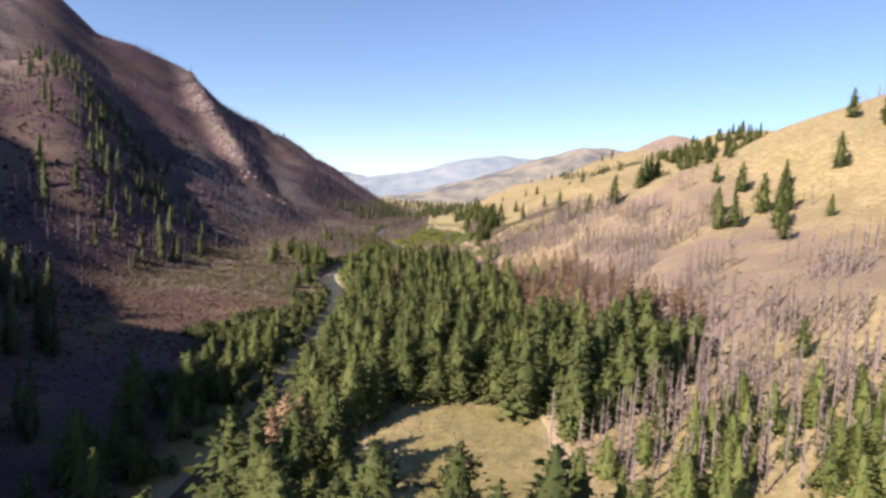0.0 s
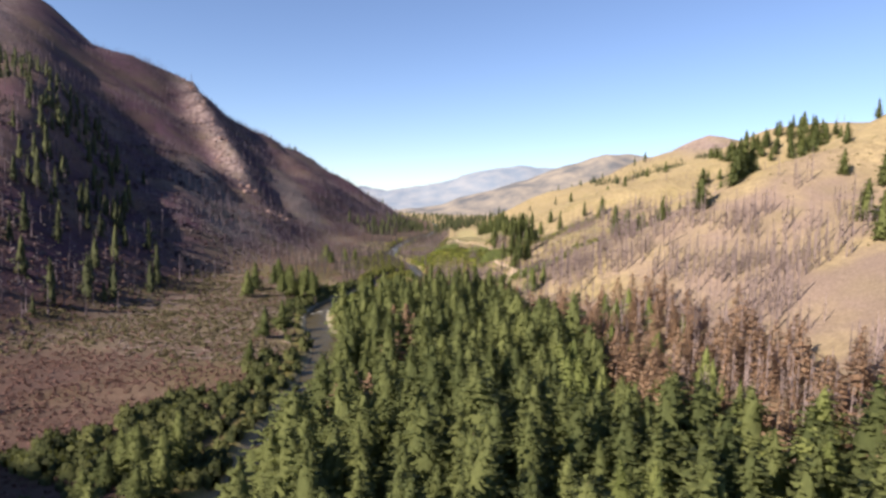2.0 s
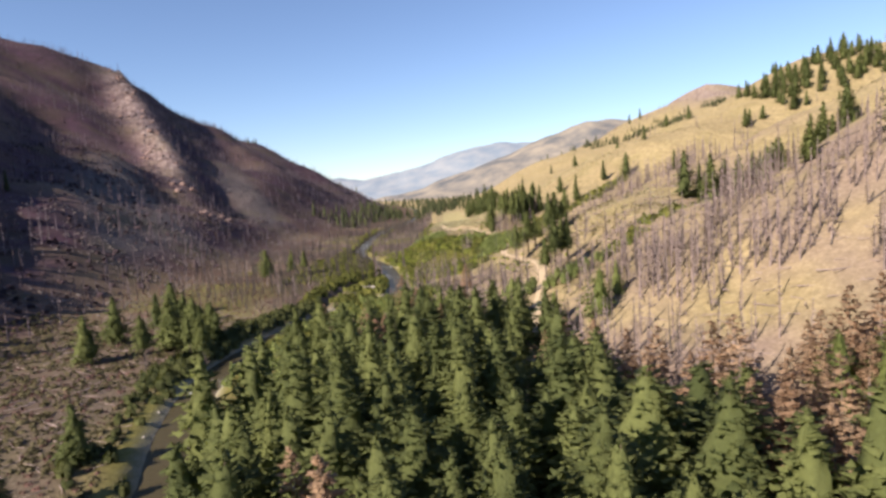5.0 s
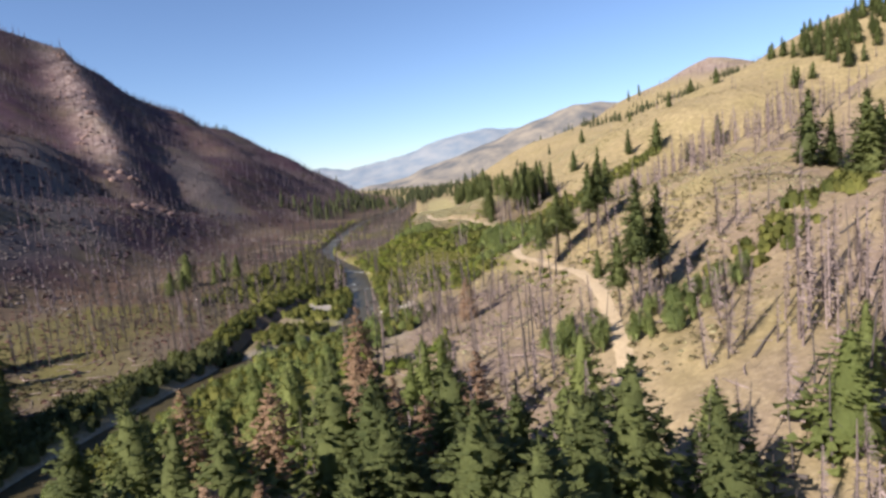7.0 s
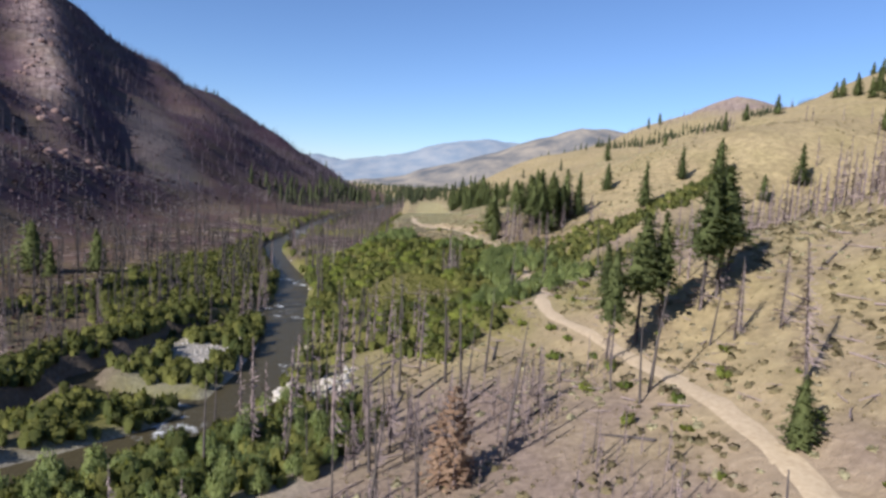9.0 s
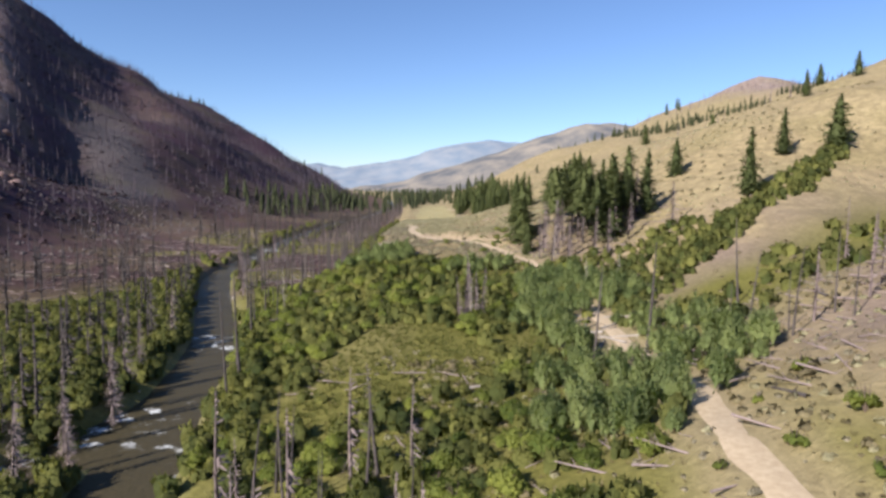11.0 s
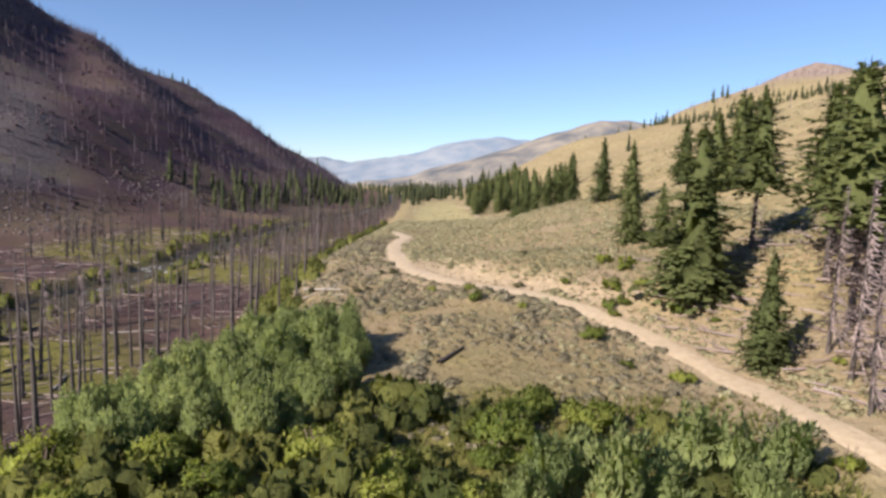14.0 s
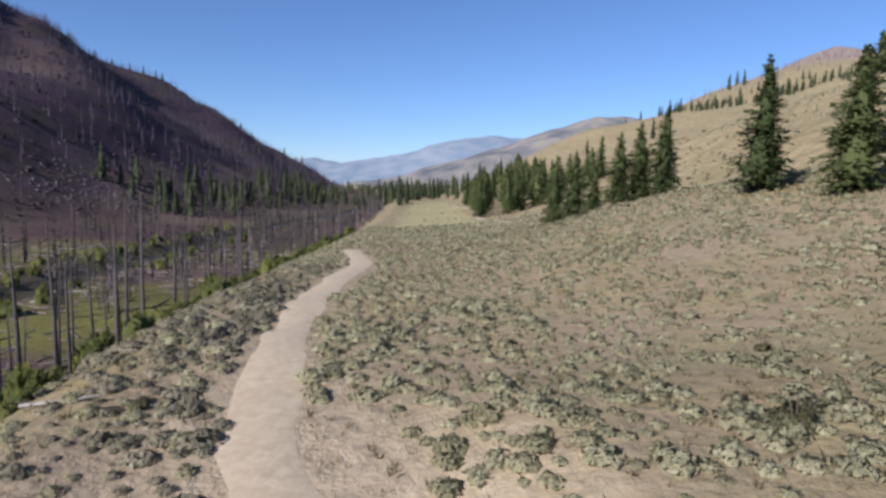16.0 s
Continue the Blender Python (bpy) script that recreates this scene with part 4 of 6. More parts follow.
margin = lambda x, y: (((x - 40) / 24) ** 2 + ((y - 70) / 17) ** 2 < 1) & (x > 19 + 0.25 * np.abs(y - 70)) | (np.hypot((x - 35) / 6, (y - 160) / 13) < 1)
plant(YOUNG_FIRS, scatter(np.random.default_rng(180), 900, 16, 66, 50, 175, lambda x, y: margin(x, y) & (grain(x, y, 7, 181) > -0.25), 2.9)[:95], np.random.default_rng(182), 0.3, 0.62, 3.0, 0.16)
plant(YOUNG_FIRS, live[near_first[290:]][::9][:40] + (1.4, 0.8), np.random.default_rng(183), 0.5, 0.85, 3.0, 0.16)

plant(YOUNG_FIRS, scatter(np.random.default_rng(202), 300, 28, 52, 140, 232, lambda x, y: (x > along(y, FOREST_EDGE) - 3) & (x < along(y, FOREST_EDGE) + 14) & (grain(x, y, 9, 203) > 0.05), 4.0)[:26], np.random.default_rng(204), 0.4, 0.75, 3.0, 0.16)
plant_at(YOUNG_FIRS, [(6.7, 285, 8.5), (20, 270, 8), (12.6, 273, 6.5), (-22, 296, 8.5), (-27, 300, 8), (-24, 305, 7.5), (-20, 302, 8), (-8, 300, 8.5), (-6, 304, 7), (-9, 294, 8), (-29, 294, 7), (4, 280, 7), (24, 274, 6)], rng)

# ---- conifers on the dry slope, the bench and along the river ----
plant_at(BENCH_FIRS, [(17, 491.5, 13.5), (16.4, 479.5, 7), (18.2, 511.5, 7.6), (19.8, 507, 6.4), (34.1, 527.8, 11), (36, 526.5, 12.5), (38.6, 529, 12), (18.2, 499, 3.6), (22.5, 541.5, 9.8), (25, 535, 9), (42.2, 560, 11.5), (49, 561, 9.5), (21.2, 558, 8.6), (19.3, 559.5, 8), (17, 559, 7.4),
                      (15.4, 562.7, 5), (14, 566, 7), (12.6, 570, 6.6)], rng)
plant_at(HALF_FIRS, [(14.9, 354.5, 11.5), (19.2, 358.8, 13.7), (21.7, 358.8, 12.3), (25.8, 358.7, 15), (28, 360, 14), (30.9, 364, 9.2), (34.5, 376.6, 11), (18.7, 305.5, 16), (21.9, 316, 11.5), (22, 308, 13.5), (16.8, 308, 10),
                     (23, 482, 16), (27, 480, 15.5), (27, 475, 16), (28.5, 472, 13.8), (32, 473.5, 16), (35, 476, 12), (30, 484, 15), (25, 488, 14), (28.5, 492, 14), (33, 486, 13), (24, 497, 13),
                     (-55.5, 287, 11), (-60, 291, 9), (-66, 284, 11), (-69, 290, 9), (-63, 300, 8), (-64, 312, 8), (-66, 398, 9), (-63, 407, 10), (-72, 392, 8), (-70, 380, 9)], rng)
plant_at(SLOPE_FIRS, [(58, 472, 13), (56, 504, 9), (89, 494, 12), (63.5, 346, 13.5), (86, 430, 11), (65.5, 334, 15), (70, 327, 13), (19.9, 330.5, 4.6), (25, 371.7, 5.5), (23.2, 384.3, 4.9), (20.8, 376.5, 7), (132, 380, 14), (126, 372, 13), (137, 388, 12), (92, 290, 13), (96, 296, 14), (88, 284, 11), (101, 300, 13), (66, 288, 9), (76, 321, 11), (79, 324, 12), (73, 318, 10),
                      (119, 233, 15), (124.5, 227, 14), (104.5, 223, 13), (98, 222, 12), (112, 487, 13), (74, 274, 13), (171, 535, 11), (176, 540, 9), (61, 100, 7), (35, 90, 9)], rng)
plant(SLOPE_FIRS, scatter(rng, 300, 20, 45, 470, 500, lambda x, y: (np.abs(y - 0.3 * x - 470) < 9) & (x > 29), 3.4)[:4], rng, 0.9, 1.25, 3.0, 0.2)
gully_firs = scatter(np.random.default_rng(169), 300, 58, 125, 305, 375, lambda x, y: np.abs(y - 0.5 * x - 302) < 13, 5.0)
plant(SLOPE_FIRS, gully_firs[:20], np.random.default_rng(170), 0.7, 1.15)
group_spots = scatter(rng, 400, 205, 300, 520, 680, lambda x, y: np.abs(y - 0.5 * x - 480 - 18 * grain(x, y, 30, 65)) < 30, 5.5)
plant(SLOPE_FIRS, group_spots[:75], rng, 0.75, 1.15)
plant(SLOPE_FIRS, scatter(rng, 70, 70, 260, 380, 720, lambda x, y: grain(x, y, 40, 66) > 0.1, 14)[:20], rng, 0.45, 0.9)
plant(SLOPE_FIRS, scatter(rng, 60, 95, 220, 190, 330, lambda x, y: grain(x, y, 30, 67) > 0.0, 10)[:22], rng, 0.6, 1.2)
plant(SLOPE_FIRS, scatter(rng, 260, 7, 42, 640, 830, lambda x, y: x > 8 + 0.03 * (y - 640) + 3 * grain(x, y, 20, 68), 4.5)[:70], rng, 0.65, 0.95)
plant_at(FIRS, [(-67, 299, 12), (-69.5, 303, 10), (-61, 296, 12.5), (-63.5, 301, 10), (-61.5, 307, 9), (-65, 309, 8), (-58.5, 302, 8), (-71, 308, 9), (-29, 277, 12.5), (-33.7, 276.5, 11.5), (-25, 274, 12), (-36.5, 281, 8), (-31, 282, 10), (-18.5, 300, 8.5), (-53, 225, 8.5), (-52.8, 240, 8), (-46.5, 93, 11.5), (-48, 200, 5.5), (-44, 118, 7), (-72, 424, 9), (-81, 417, 10), (-81, 321, 9), (-83, 335, 10), (-76, 326, 8), (-84, 307, 11), (-80.5, 289, 10),
                (-13.6, 275, 14), (-22, 261, 13), (-19, 269, 13), (-5, 279, 12), (6.4, 270, 12), (-9, 268, 13), (10.5, 266, 10), (-27, 252, 12), (2.5, 268, 12)], rng)
plant_at(RUST_FIRS, [(-22.5, 290, 9), (-31, 291, 9), (-17.5, 317, 10), (-15.4, 298, 9), (-11, 291, 7.5), (-25, 287, 6), (-1, 336, 7), (31.4, 176, 9), (29, 186, 10), (34, 183, 8), (-11.7, 286, 11), (-18.7, 265, 11), (-15.8, 261, 10), (-7.5, 283, 8), (-2.8, 288, 9), (-12.6, 281, 10)], rng)
plant(FIRS, scatter(rng, 400, -56, -36, 50, 150, lambda x, y: (x < river_x(y) - 7) & (x > river_x(y) - 17) & (grain(x, y, 9, 126) > -0.2), 3.0)[:46], rng, 0.3, 0.7)

# ---- far conifers ----
flat_rng = np.random.default_rng(147)
pick_far = []
pick_far.append(scatter(rng, 900, -350, -105, 230, 560, lambda x, y: (np.abs(y + 1.46 * x - 70 - 25 * grain(x, y, 50, 81)) < 62) & (x < along(y, LEFT_FOOT) + 8), 11.0))
pick_far.append(scatter(rng, 420, -180, -60, 730, 1000, lambda x, y: np.abs(x - along(y, LEFT_FOOT) + 4) < 22 + 12 * grain(x, y, 40, 82), 4.5))
pick_far.append(scatter(rng, 500, -60, 0, 640, 1200, lambda x, y: (grain(x, y, 35, 83) > 0.1) & (distance(x, y, RIVER, 30.0) > 6) & (x < -14), 6.5))
pick_far.append(scatter(rng, 900, -160, 40, 850, 1900, lambda x, y: (x > along(y, LEFT_FOOT)) & (x < along(y, RIGHT_FOOT) + 30) & (grain(x, y, 60, 84) > 0.0), 9.0))
pick_far.append(scatter(rng, 500, 10, 420, 700, 2300, lambda x, y: (grain(x, y, 90, 86) > 0.25) & ((x < 290) | (y < 950)), 18.0))
pick_far.append(scatter(rng, 260, -520, -150, 1100, 2300, lambda x, y: grain(x, y, 70, 87) > 0.2, 12.0))
pick_far.append(scatter(rng, 700, -130, -50, 20, 150, lambda x, y: (x < along(y, LEFT_FOOT) + 11) & (grain(x, y, 20, 88) > 0.1), 3.6))
band = scatter(rng, 2200, -345, -108, 210, 560, lambda x, y: (np.abs(y + 1.46 * x - 78 - 22 * grain(x, y, 50, 81)) < 38) & (x < along(y, LEFT_FOOT) + 6) & (grain(x, y, 13, 186) > -0.1 + 0.3 * step(-190, -120, x)), 6.5)
far_shapes = [puffed(*conifer_crown(np.random.default_rng(k), 12.0, 3.3, 9, 7, 0.03, 2), 0.55, 0.0, k) for k in (44, 45, 46)]
ridge_wood = scatter(flat_rng, 5200, 165, 335, 820, 1010, lambda x, y: (np.abs(y - 912 + 0.5 * (x - 190)) < 30 + 16 * grain(x, y, 25, 166)) & (grain(x, y, 14, 85) > -0.02), 3.3)
stuff("far_conifers", far_shapes, np.concatenate([at_ground(ridge_wood, flat_rng, 0.3, 0.62), at_ground(np.concatenate(pick_far), rng, 0.6, 1.15), at_ground(band, rng, 0.45, 0.95)]), NEEDLES_FAR, "scattered dark conifers on the far slopes", "forest")

# ---- burnt snags ----
stick_rng = np.random.default_rng(167)


def burnt_slope(x, y):
    open_grass = (x > 38) & (np.abs(y - 0.5 * x - 272) < 58) & (grain(x, y, 20, 100) < 0.45)
    return (x > along(y, RIGHT_FOOT) - 14) & (x < 118 + 20 * grain(x, y, 40, 91)) & off_trail(x, y, 1.6) & ~open_grass & ~((y > 395) & (x < 26)) & ~((x > -3) & (x < 48) & (y > 312) & (y < 402) & (grain(x, y, 9, 163) < 0.62)) & (x > river_x(y) + 6) & ~((y < 285) & in_forest(x, y))


snag_spots = scatter(rng, 12000, -25, 130, 70, 425, lambda x, y: burnt_slope(x, y) & (grain(x, y, 16, 97) + 0.5 * grain(x, y, 6, 98) > 0.32 + 0.3 * step(45, 80, x - 0.12 * (y - 250)) - 0.4 * step(290, 320, y)), 2.0)
order = np.argsort(np.abs(snag_spots[:, 0] - 12) + 0.22 * np.abs(snag_spots[:, 1] - 320))
snag_spots = snag_spots[order]
half = rng.random(len(snag_spots)) < 0.42 - 0.35 * grain(snag_spots[:, 0], snag_spots[:, 1], 14, 96)
plant_at(SNAGS, [(13.5, 347.7, 5.5), (14.6, 343.4, 7.6), (23.4, 350.7, 7.1), (26.2, 350.8, 7.2), (-0.9, 357.9, 11.2), (0.5, 353.1, 10), (0.8, 352, 8.1), (-5.7, 357.3, 8.8), (-6.8, 351.8, 6.6), (32.6, 422.9, 10), (19.6, 415.7, 11.9), (12.7, 410.9, 11),
                 (-12.7, 382.2, 9.8), (-13.3, 368.2, 12), (-15.8, 360.4, 8.1), (-12, 350.8, 8), (8.7, 335.4, 4), (14.5, 351.7, 6.8), (15.8, 344.7, 9.7), (2.8, 338.2, 10.7), (3.3, 358.8, 9.4), (4.3, 298.8, 11.3), (3.6, 299.9, 12.2), (7.8, 311.2, 10.8), (14.8, 307.5, 4.6)], rng, 9.0, 7.0)
plant_at(TWIGGY, [(4.4, 320.4, 6.8), (7.6, 317.3, 7.9), (10.1, 313.3, 5.3), (25.1, 349.6, 7.3), (28.1, 347.7, 7.1), (21.9, 318.7, 5), (27.8, 324.3, 8.3), (4.3, 324.7, 5.6), (24.3, 337.3, 10.3), (17.7, 285.5, 6.5), (20.3, 286.8, 5.6), (19.5, 468.5, 12), (22.6, 468.6, 8), (18, 472.5, 9), (31, 331, 8), (33, 337, 9), (1.4, 436.8, 8), (3.5, 435.2, 7.5), (2.0, 438.2, 9), (2.8, 434.6, 7), (0.6, 435.4, 6.5)], rng, 9.0, 6.0)
plant(TWIGGY, scatter(stick_rng, 500, 18, 64, 246, 297, lambda x, y: (distance(x, y, TRAIL, 12.0) > 2.5) & (grain(x, y, 8, 172) > -0.15), 2.6)[:48], stick_rng, 0.45, 0.95, 7.0)
plant(SNAGS, snag_spots[half][:105], rng, 0.45, 1.0, 6.0)
plant(TWIGGY, snag_spots[~half][:58], rng, 0.45, 0.95, 4.0)
flat_spots = scatter(rng, 5200, -100, -14, 395, 760, lambda x, y: (distance(x, y, RIVER, 30.0) > 4.5) & (x > along(y, LEFT_FOOT) - 5) & (x < np.where(y < 470, -24, along(y, BENCH_EDGE) - 2)) & (grain(x, y, 24, 92) + 0.5 * grain(x, y, 9, 173) > -0.02), 2.9)
flat_spots = flat_spots[np.argsort(-flat_spots[:, 0] + 0.12 * np.abs(flat_spots[:, 1] - 520))]
plant(TWIGGY, scatter(rng, 400, 15, 42, 464, 480, lambda x, y: (distance(x, y, TRAIL, 12.0) > 4) & (y + 0.3 * x > 473), 2.8)[:13], rng, 0.7, 1.3, 4.0)
left_flat = scatter(rng, 700, -105, -47, 335, 402, lambda x, y: (distance(x, y, RIVER, 30.0) > 6) & (arm_distance(x, y) > 4) & (grain(x, y, 12, 99) > -0.3), 2.8)
plant(TWIGGY, left_flat[:40], rng, 0.5, 1.0, 4.0)
plant(SNAGS, left_flat[40:80], rng, 0.5, 1.0, 4.0)
plant(SNAGS, flat_spots[:140], rng, 0.75, 1.35, 2.5)
plant(TWIGGY, flat_spots[140:200], rng, 0.6, 1.1, 2.5)
snag_shapes = [joined([trunk_mesh(np.random.default_rng(k), 9.0, 0.19, 4), twig_fan(np.random.default_rng(k), 9.0, 56, 1.9, 0.075)]) for k in (51, 52, 53)]
bare_shapes = [joined([trunk_mesh(np.random.default_rng(k), 9.0, 0.27, 3), twig_fan(np.random.default_rng(k), 9.0, 17, 1.9, 0.19)]) for k in (54, 55, 56)]
edge_at = lambda y: along(y, [(40, 34), (80, 43), (100, 46), (130, 53), (150, 45), (168, 32), (205, 33), (232, 28), (250, 16), (270, 10)])
thicket_spots = scatter(rng, 3200, 10, 90, 66, 262, lambda x, y: (x > edge_at(y) - 6) & (x < edge_at(y) + 12 + 10 * (y < 150) + 7 * grain(x, y, 12, 129)) & (grain(x, y, 7, 130) > -0.35) & off_trail(x, y), 1.9)
plant(TWIGGY, scatter(rng, 300, -9, 7, 328, 352, lambda x, y: off_trail(x, y, 1.8) & (grain(x, y, 6, 131) > -0.1), 1.6)[:26], rng, 0.35, 0.75, 7.0)
stands = [(43, 95, 9, 12), (56, 90, 9, 9), (76, 176, 9, 9), (88, 136, 8, 8), (59, 243, 9, 6), (37, 275, 7, 6), (68, 233, 8, 7), (78, 222, 9, 7), (63, 205, 10, 11), (50, 215, 7, 9), (48, 185, 8, 12), (64, 160, 8, 10), (70, 112, 8, 9), (35, 268, 10, 9), (48, 284, 9, 8), (30, 284, 8, 6), (60, 298, 10, 8), (46, 262, 10, 7), (64, 270, 10, 9), (80, 255, 9, 8)]
stand_spots = scatter(np.random.default_rng(187), 12000, 22, 100, 70, 312, lambda x, y: (np.max([np.exp(-((x - a) / c) ** 2 - ((y - b) / d) ** 2) for a, b, c, d in stands], axis=0) + 0.25 * grain(x, y, 6, 188) > 0.5) & off_trail(x, y, 1.6) & ~in_forest(x, y), 1.5)
dead_brush = scatter(np.random.default_rng(213), 900, -9, 14, 322, 354, lambda x, y: off_trail(x, y, 1.6) & (grain(x, y, 5, 214) > 0.0), 1.1)
rest = np.concatenate([stand_spots, thicket_spots, snag_spots[half][105:], snag_spots[~half][58:]])
stuff("flat_snags", snag_shapes, np.concatenate([at_ground(scatter(np.random.default_rng(215), 1500, -80, -46.5, 340, 400, lambda x, y: (arm_distance(x, y) > 3.0) & (grain(x, y, 6, 216) > -0.15), 1.7), np.random.default_rng(217), 0.15, 0.5), at_ground(scatter(np.random.default_rng(192), 420, -88, -49, 338, 402, lambda x, y: grain(x, y, 9, 193) > -0.1, 3.4), np.random.default_rng(194), 0.4, 0.95), at_ground(flat_spots[200:], rng, 0.4, 1.2)]), CHAR, "charred bare trunks over the burnt river flat", "dead trees")
stuff("far_snags", snag_shapes, np.concatenate([at_ground(rest, rng, 0.5, 1.05), at_ground(dead_brush, rng, 0.16, 0.4)]), TWIGS, "stand of bare burnt tree trunks", "dead trees")
hill_rng = np.random.default_rng(162)
hill_spots = np.concatenate([scatter(hill_rng, 15000, -470, -85, 120, 1100, lambda x, y: (x < along(y, LEFT_FOOT) + 6) & (grain(x, y, 45, 93) + 0.5 * grain(x, y, 15, 94) > -0.4), 4.0), scatter(hill_rng, 6000, -620, -85, 1100, 2000, lambda x, y: (x < along(y, LEFT_FOOT) + 6) & (grain(x, y, 45, 93) + 0.5 * grain(x, y, 15, 94) > -0.35), 6.0)])
stuff("hillside_snags", bare_shapes, at_ground(hill_spots, rng, 0.55, 1.05), BURNT_STEMS, "grey burnt trunks over the mountainside", "dead trees")
ridge_spots = np.concatenate([scatter(rng, 900, 120, 330, 150, 700, lambda x, y: grain(x, y, 60, 95) > 0.35, 8.0), scatter(rng, 900, 160, 480, 820, 1080, lambda x, y: (y > 960 - 0.5 * (x - 190)) & (grain(x, y, 30, 95) > 0.0), 6.5)])
stuff("slope_snags", bare_shapes, at_ground(ridge_spots, rng, 0.5, 1.0), TWIGS, "grey burnt trunks over the upper grass slope", "dead trees")
PALE = [snag("pale_dead_tree", "pale barkless dead tree with white limbs", "pale dead trees", GREY_WOOD, k, 7.0, 44, 1.2, None, 0.09) for k in (28, 29)]
plant_at(PALE, [(21.4, 449.4, 9.5), (26, 447, 10), (2.3, 435.9, 10), (3.0, 437, 9), (-27, 452, 13), (20.5, 472, 19)], rng)

sticks = []
for _ in range(6):
    ln, turn = stick_rng.uniform(1.6, 4.2), stick_rng.uniform(-0.12, 0.12)
    sticks.append(joined([limb((-ln / 2, 0, 0.06), (ln / 2, ln * turn, 0.16), 0.085, 0.03, 4, stick_rng.uniform(-0.15, 0.15))] + [limb((ln * u, 0, 0.1), (ln * u + 0.25, stick_rng.uniform(-0.6, 0.6), 0.45), 0.03, 0.01, 3) for u in stick_rng.uniform(-0.2, 0.45, 2)]))
down = np.concatenate([scatter(stick_rng, 2600, -16, 75, 240, 420, lambda x, y: (distance(x, y, TRAIL, 12.0) > 1.6) & (x > river_x(y) + 10) & (grain(x, y, 12, 168) > -0.1), 1.2), scatter(stick_rng, 700, 14, 48, 464, 500, lambda x, y: distance(x, y, TRAIL, 12.0) > 2.5, 1.2), scatter(stick_rng, 1500, -100, -45, 200, 340, lambda x, y: x < river_x(y) - 8, 1.6), scatter(stick_rng, 2200, -95, -22, 400, 640, lambda x, y: (distance(x, y, RIVER, 30.0) > 5) & (x < along(y, BENCH_EDGE) - 3), 1.6)])
stuff("fallen_branches", sticks, at_ground(down, stick_rng, 0.5, 1.3), TWIGS, "grey and charred fallen branches over the burnt ground", "branches")

# ---- willows and other shrubs ----
def willow_flat(x, y):
    near_edge = np.interp(x, [-20, -13, -7, -1, 5, 10, 20], [402, 388, 370, 366, 374, 388, 400]) + 4 * grain(x, y, 6, 161)
    flat = (x > river_x(y) + 5) & (x < 25 + 4 * grain(x, y, 9, 101)) & (y > near_edge) & (y + 0.4 * np.maximum(x, 0) < 473 + 3 * grain(x, y, 8, 102))
    open_meadow = ((x + 6) / 10) ** 2 + ((y - 421) / 13) ** 2 < 1
    tall = ((x + 14) / 7) ** 2 + ((y - 478) / 9) ** 2 < 1 + 0.4 * grain(x, y, 4, 123)
    bare = np.hypot((x - 16.5) / 3.2, (y - 428) / 13) < 1 + 0.4 * grain(x, y, 5, 127)
    return ((flat & ~open_meadow & ~bare & (grain(x, y, 7, 103) > -0.45)) | tall) & off_trail(x, y, 1.3)


thick = lambda x, y: ((x + 14) / 7) ** 2 + ((y - 478) / 9) ** 2 < 1 + 0.4 * grain(x, y, 4, 123)
willow_spots = np.concatenate([scatter(rng, 900, -22, -3, 466, 492, lambda x, y: thick(x, y) & off_trail(x, y), 1.35), scatter(rng, 6500, -35, 30, 362, 492, lambda x, y: willow_flat(x, y) & ~thick(x, y), 1.5)])
lower_spots = scatter(rng, 3000, -48, -9, 264, 356, lambda x, y: ((y > 296) | (grain(x, y, 7, 171) > -0.1)) & (np.hypot((x + 37) / 2.2, (y - 306) / 13) > 1) & (np.hypot((x + 7) / 3.5, (y - 320) / 7) > 1) & (distance(x, y, RIVER, 30.0) > 5) & (x > river_x(y)) & (distance(x, y, RIVER, 30.0) < 20 + 3 * grain(x, y, 7, 125)) & (x + 0.5 * y < 166), 2.0)
tall_here = (((willow_spots[:, 0] + 14) / 7.5) ** 2 + ((willow_spots[:, 1] - 478.5) / 9.5) ** 2 < 1.1) | ((willow_spots[:, 0] > 0) & (willow_spots[:, 0] < 11.5) & (willow_spots[:, 1] > 459) & (willow_spots[:, 1] < 468)) | ((willow_spots[:, 0] > 11) & (willow_spots[:, 1] < 459)) | ((willow_spots[:, 0] > 4) & (willow_spots[:, 1] < 446) & (grain(willow_spots[:, 0], willow_spots[:, 1], 12, 104) > 0.1))
tall_spots = willow_spots[tall_here][:200]
willow_shapes = [puffed(*shrub_crown(np.random.default_rng(k), 4.6, 1.5, 9, 62, 0.24, 0.75, 0.45), 0.85, 0.2, k) for k in (41, 42)]
stuff("willow_thicket", willow_shapes, np.concatenate([at_ground(lower_spots[120:215], rng, 0.35, 0.8), at_ground(tall_spots[110:], rng, 0.45, 0.95)]), WILLOW_MASS, "thicket of tall grey-green willow on the river flat", "shrubs")
tall_spots = tall_spots[:110]
plant(FINE_WILLOWS, tall_spots[tall_spots[:, 1] > 457], rng, 0.5, 0.92, 4.0)
plant(TALL_WILLOWS, tall_spots[tall_spots[:, 1] <= 457], rng, 0.6, 1.15, 4.0)
plant(FINE_WILLOWS, scatter(np.random.default_rng(195), 300, 10, 26, 441, 459, lambda x, y: (((x - 17.5) / 6.5) ** 2 + ((y - 449.5) / 7) ** 2 < 1) & (distance(x, y, TRAIL, 12.0) > 1.2), 1.7)[:34], np.random.default_rng(196), 0.6, 0.95, 4.0)
plant(TALL_WILLOWS, lower_spots[:120], rng, 0.35, 0.8, 4.0)
thicket = scatter(rng, 500, -26, -4, 285, 335, lambda x, y: (x > river_x(y) + 14) & (grain(x, y, 8, 128) > 0.0) & off_trail(x, y), 2.0)
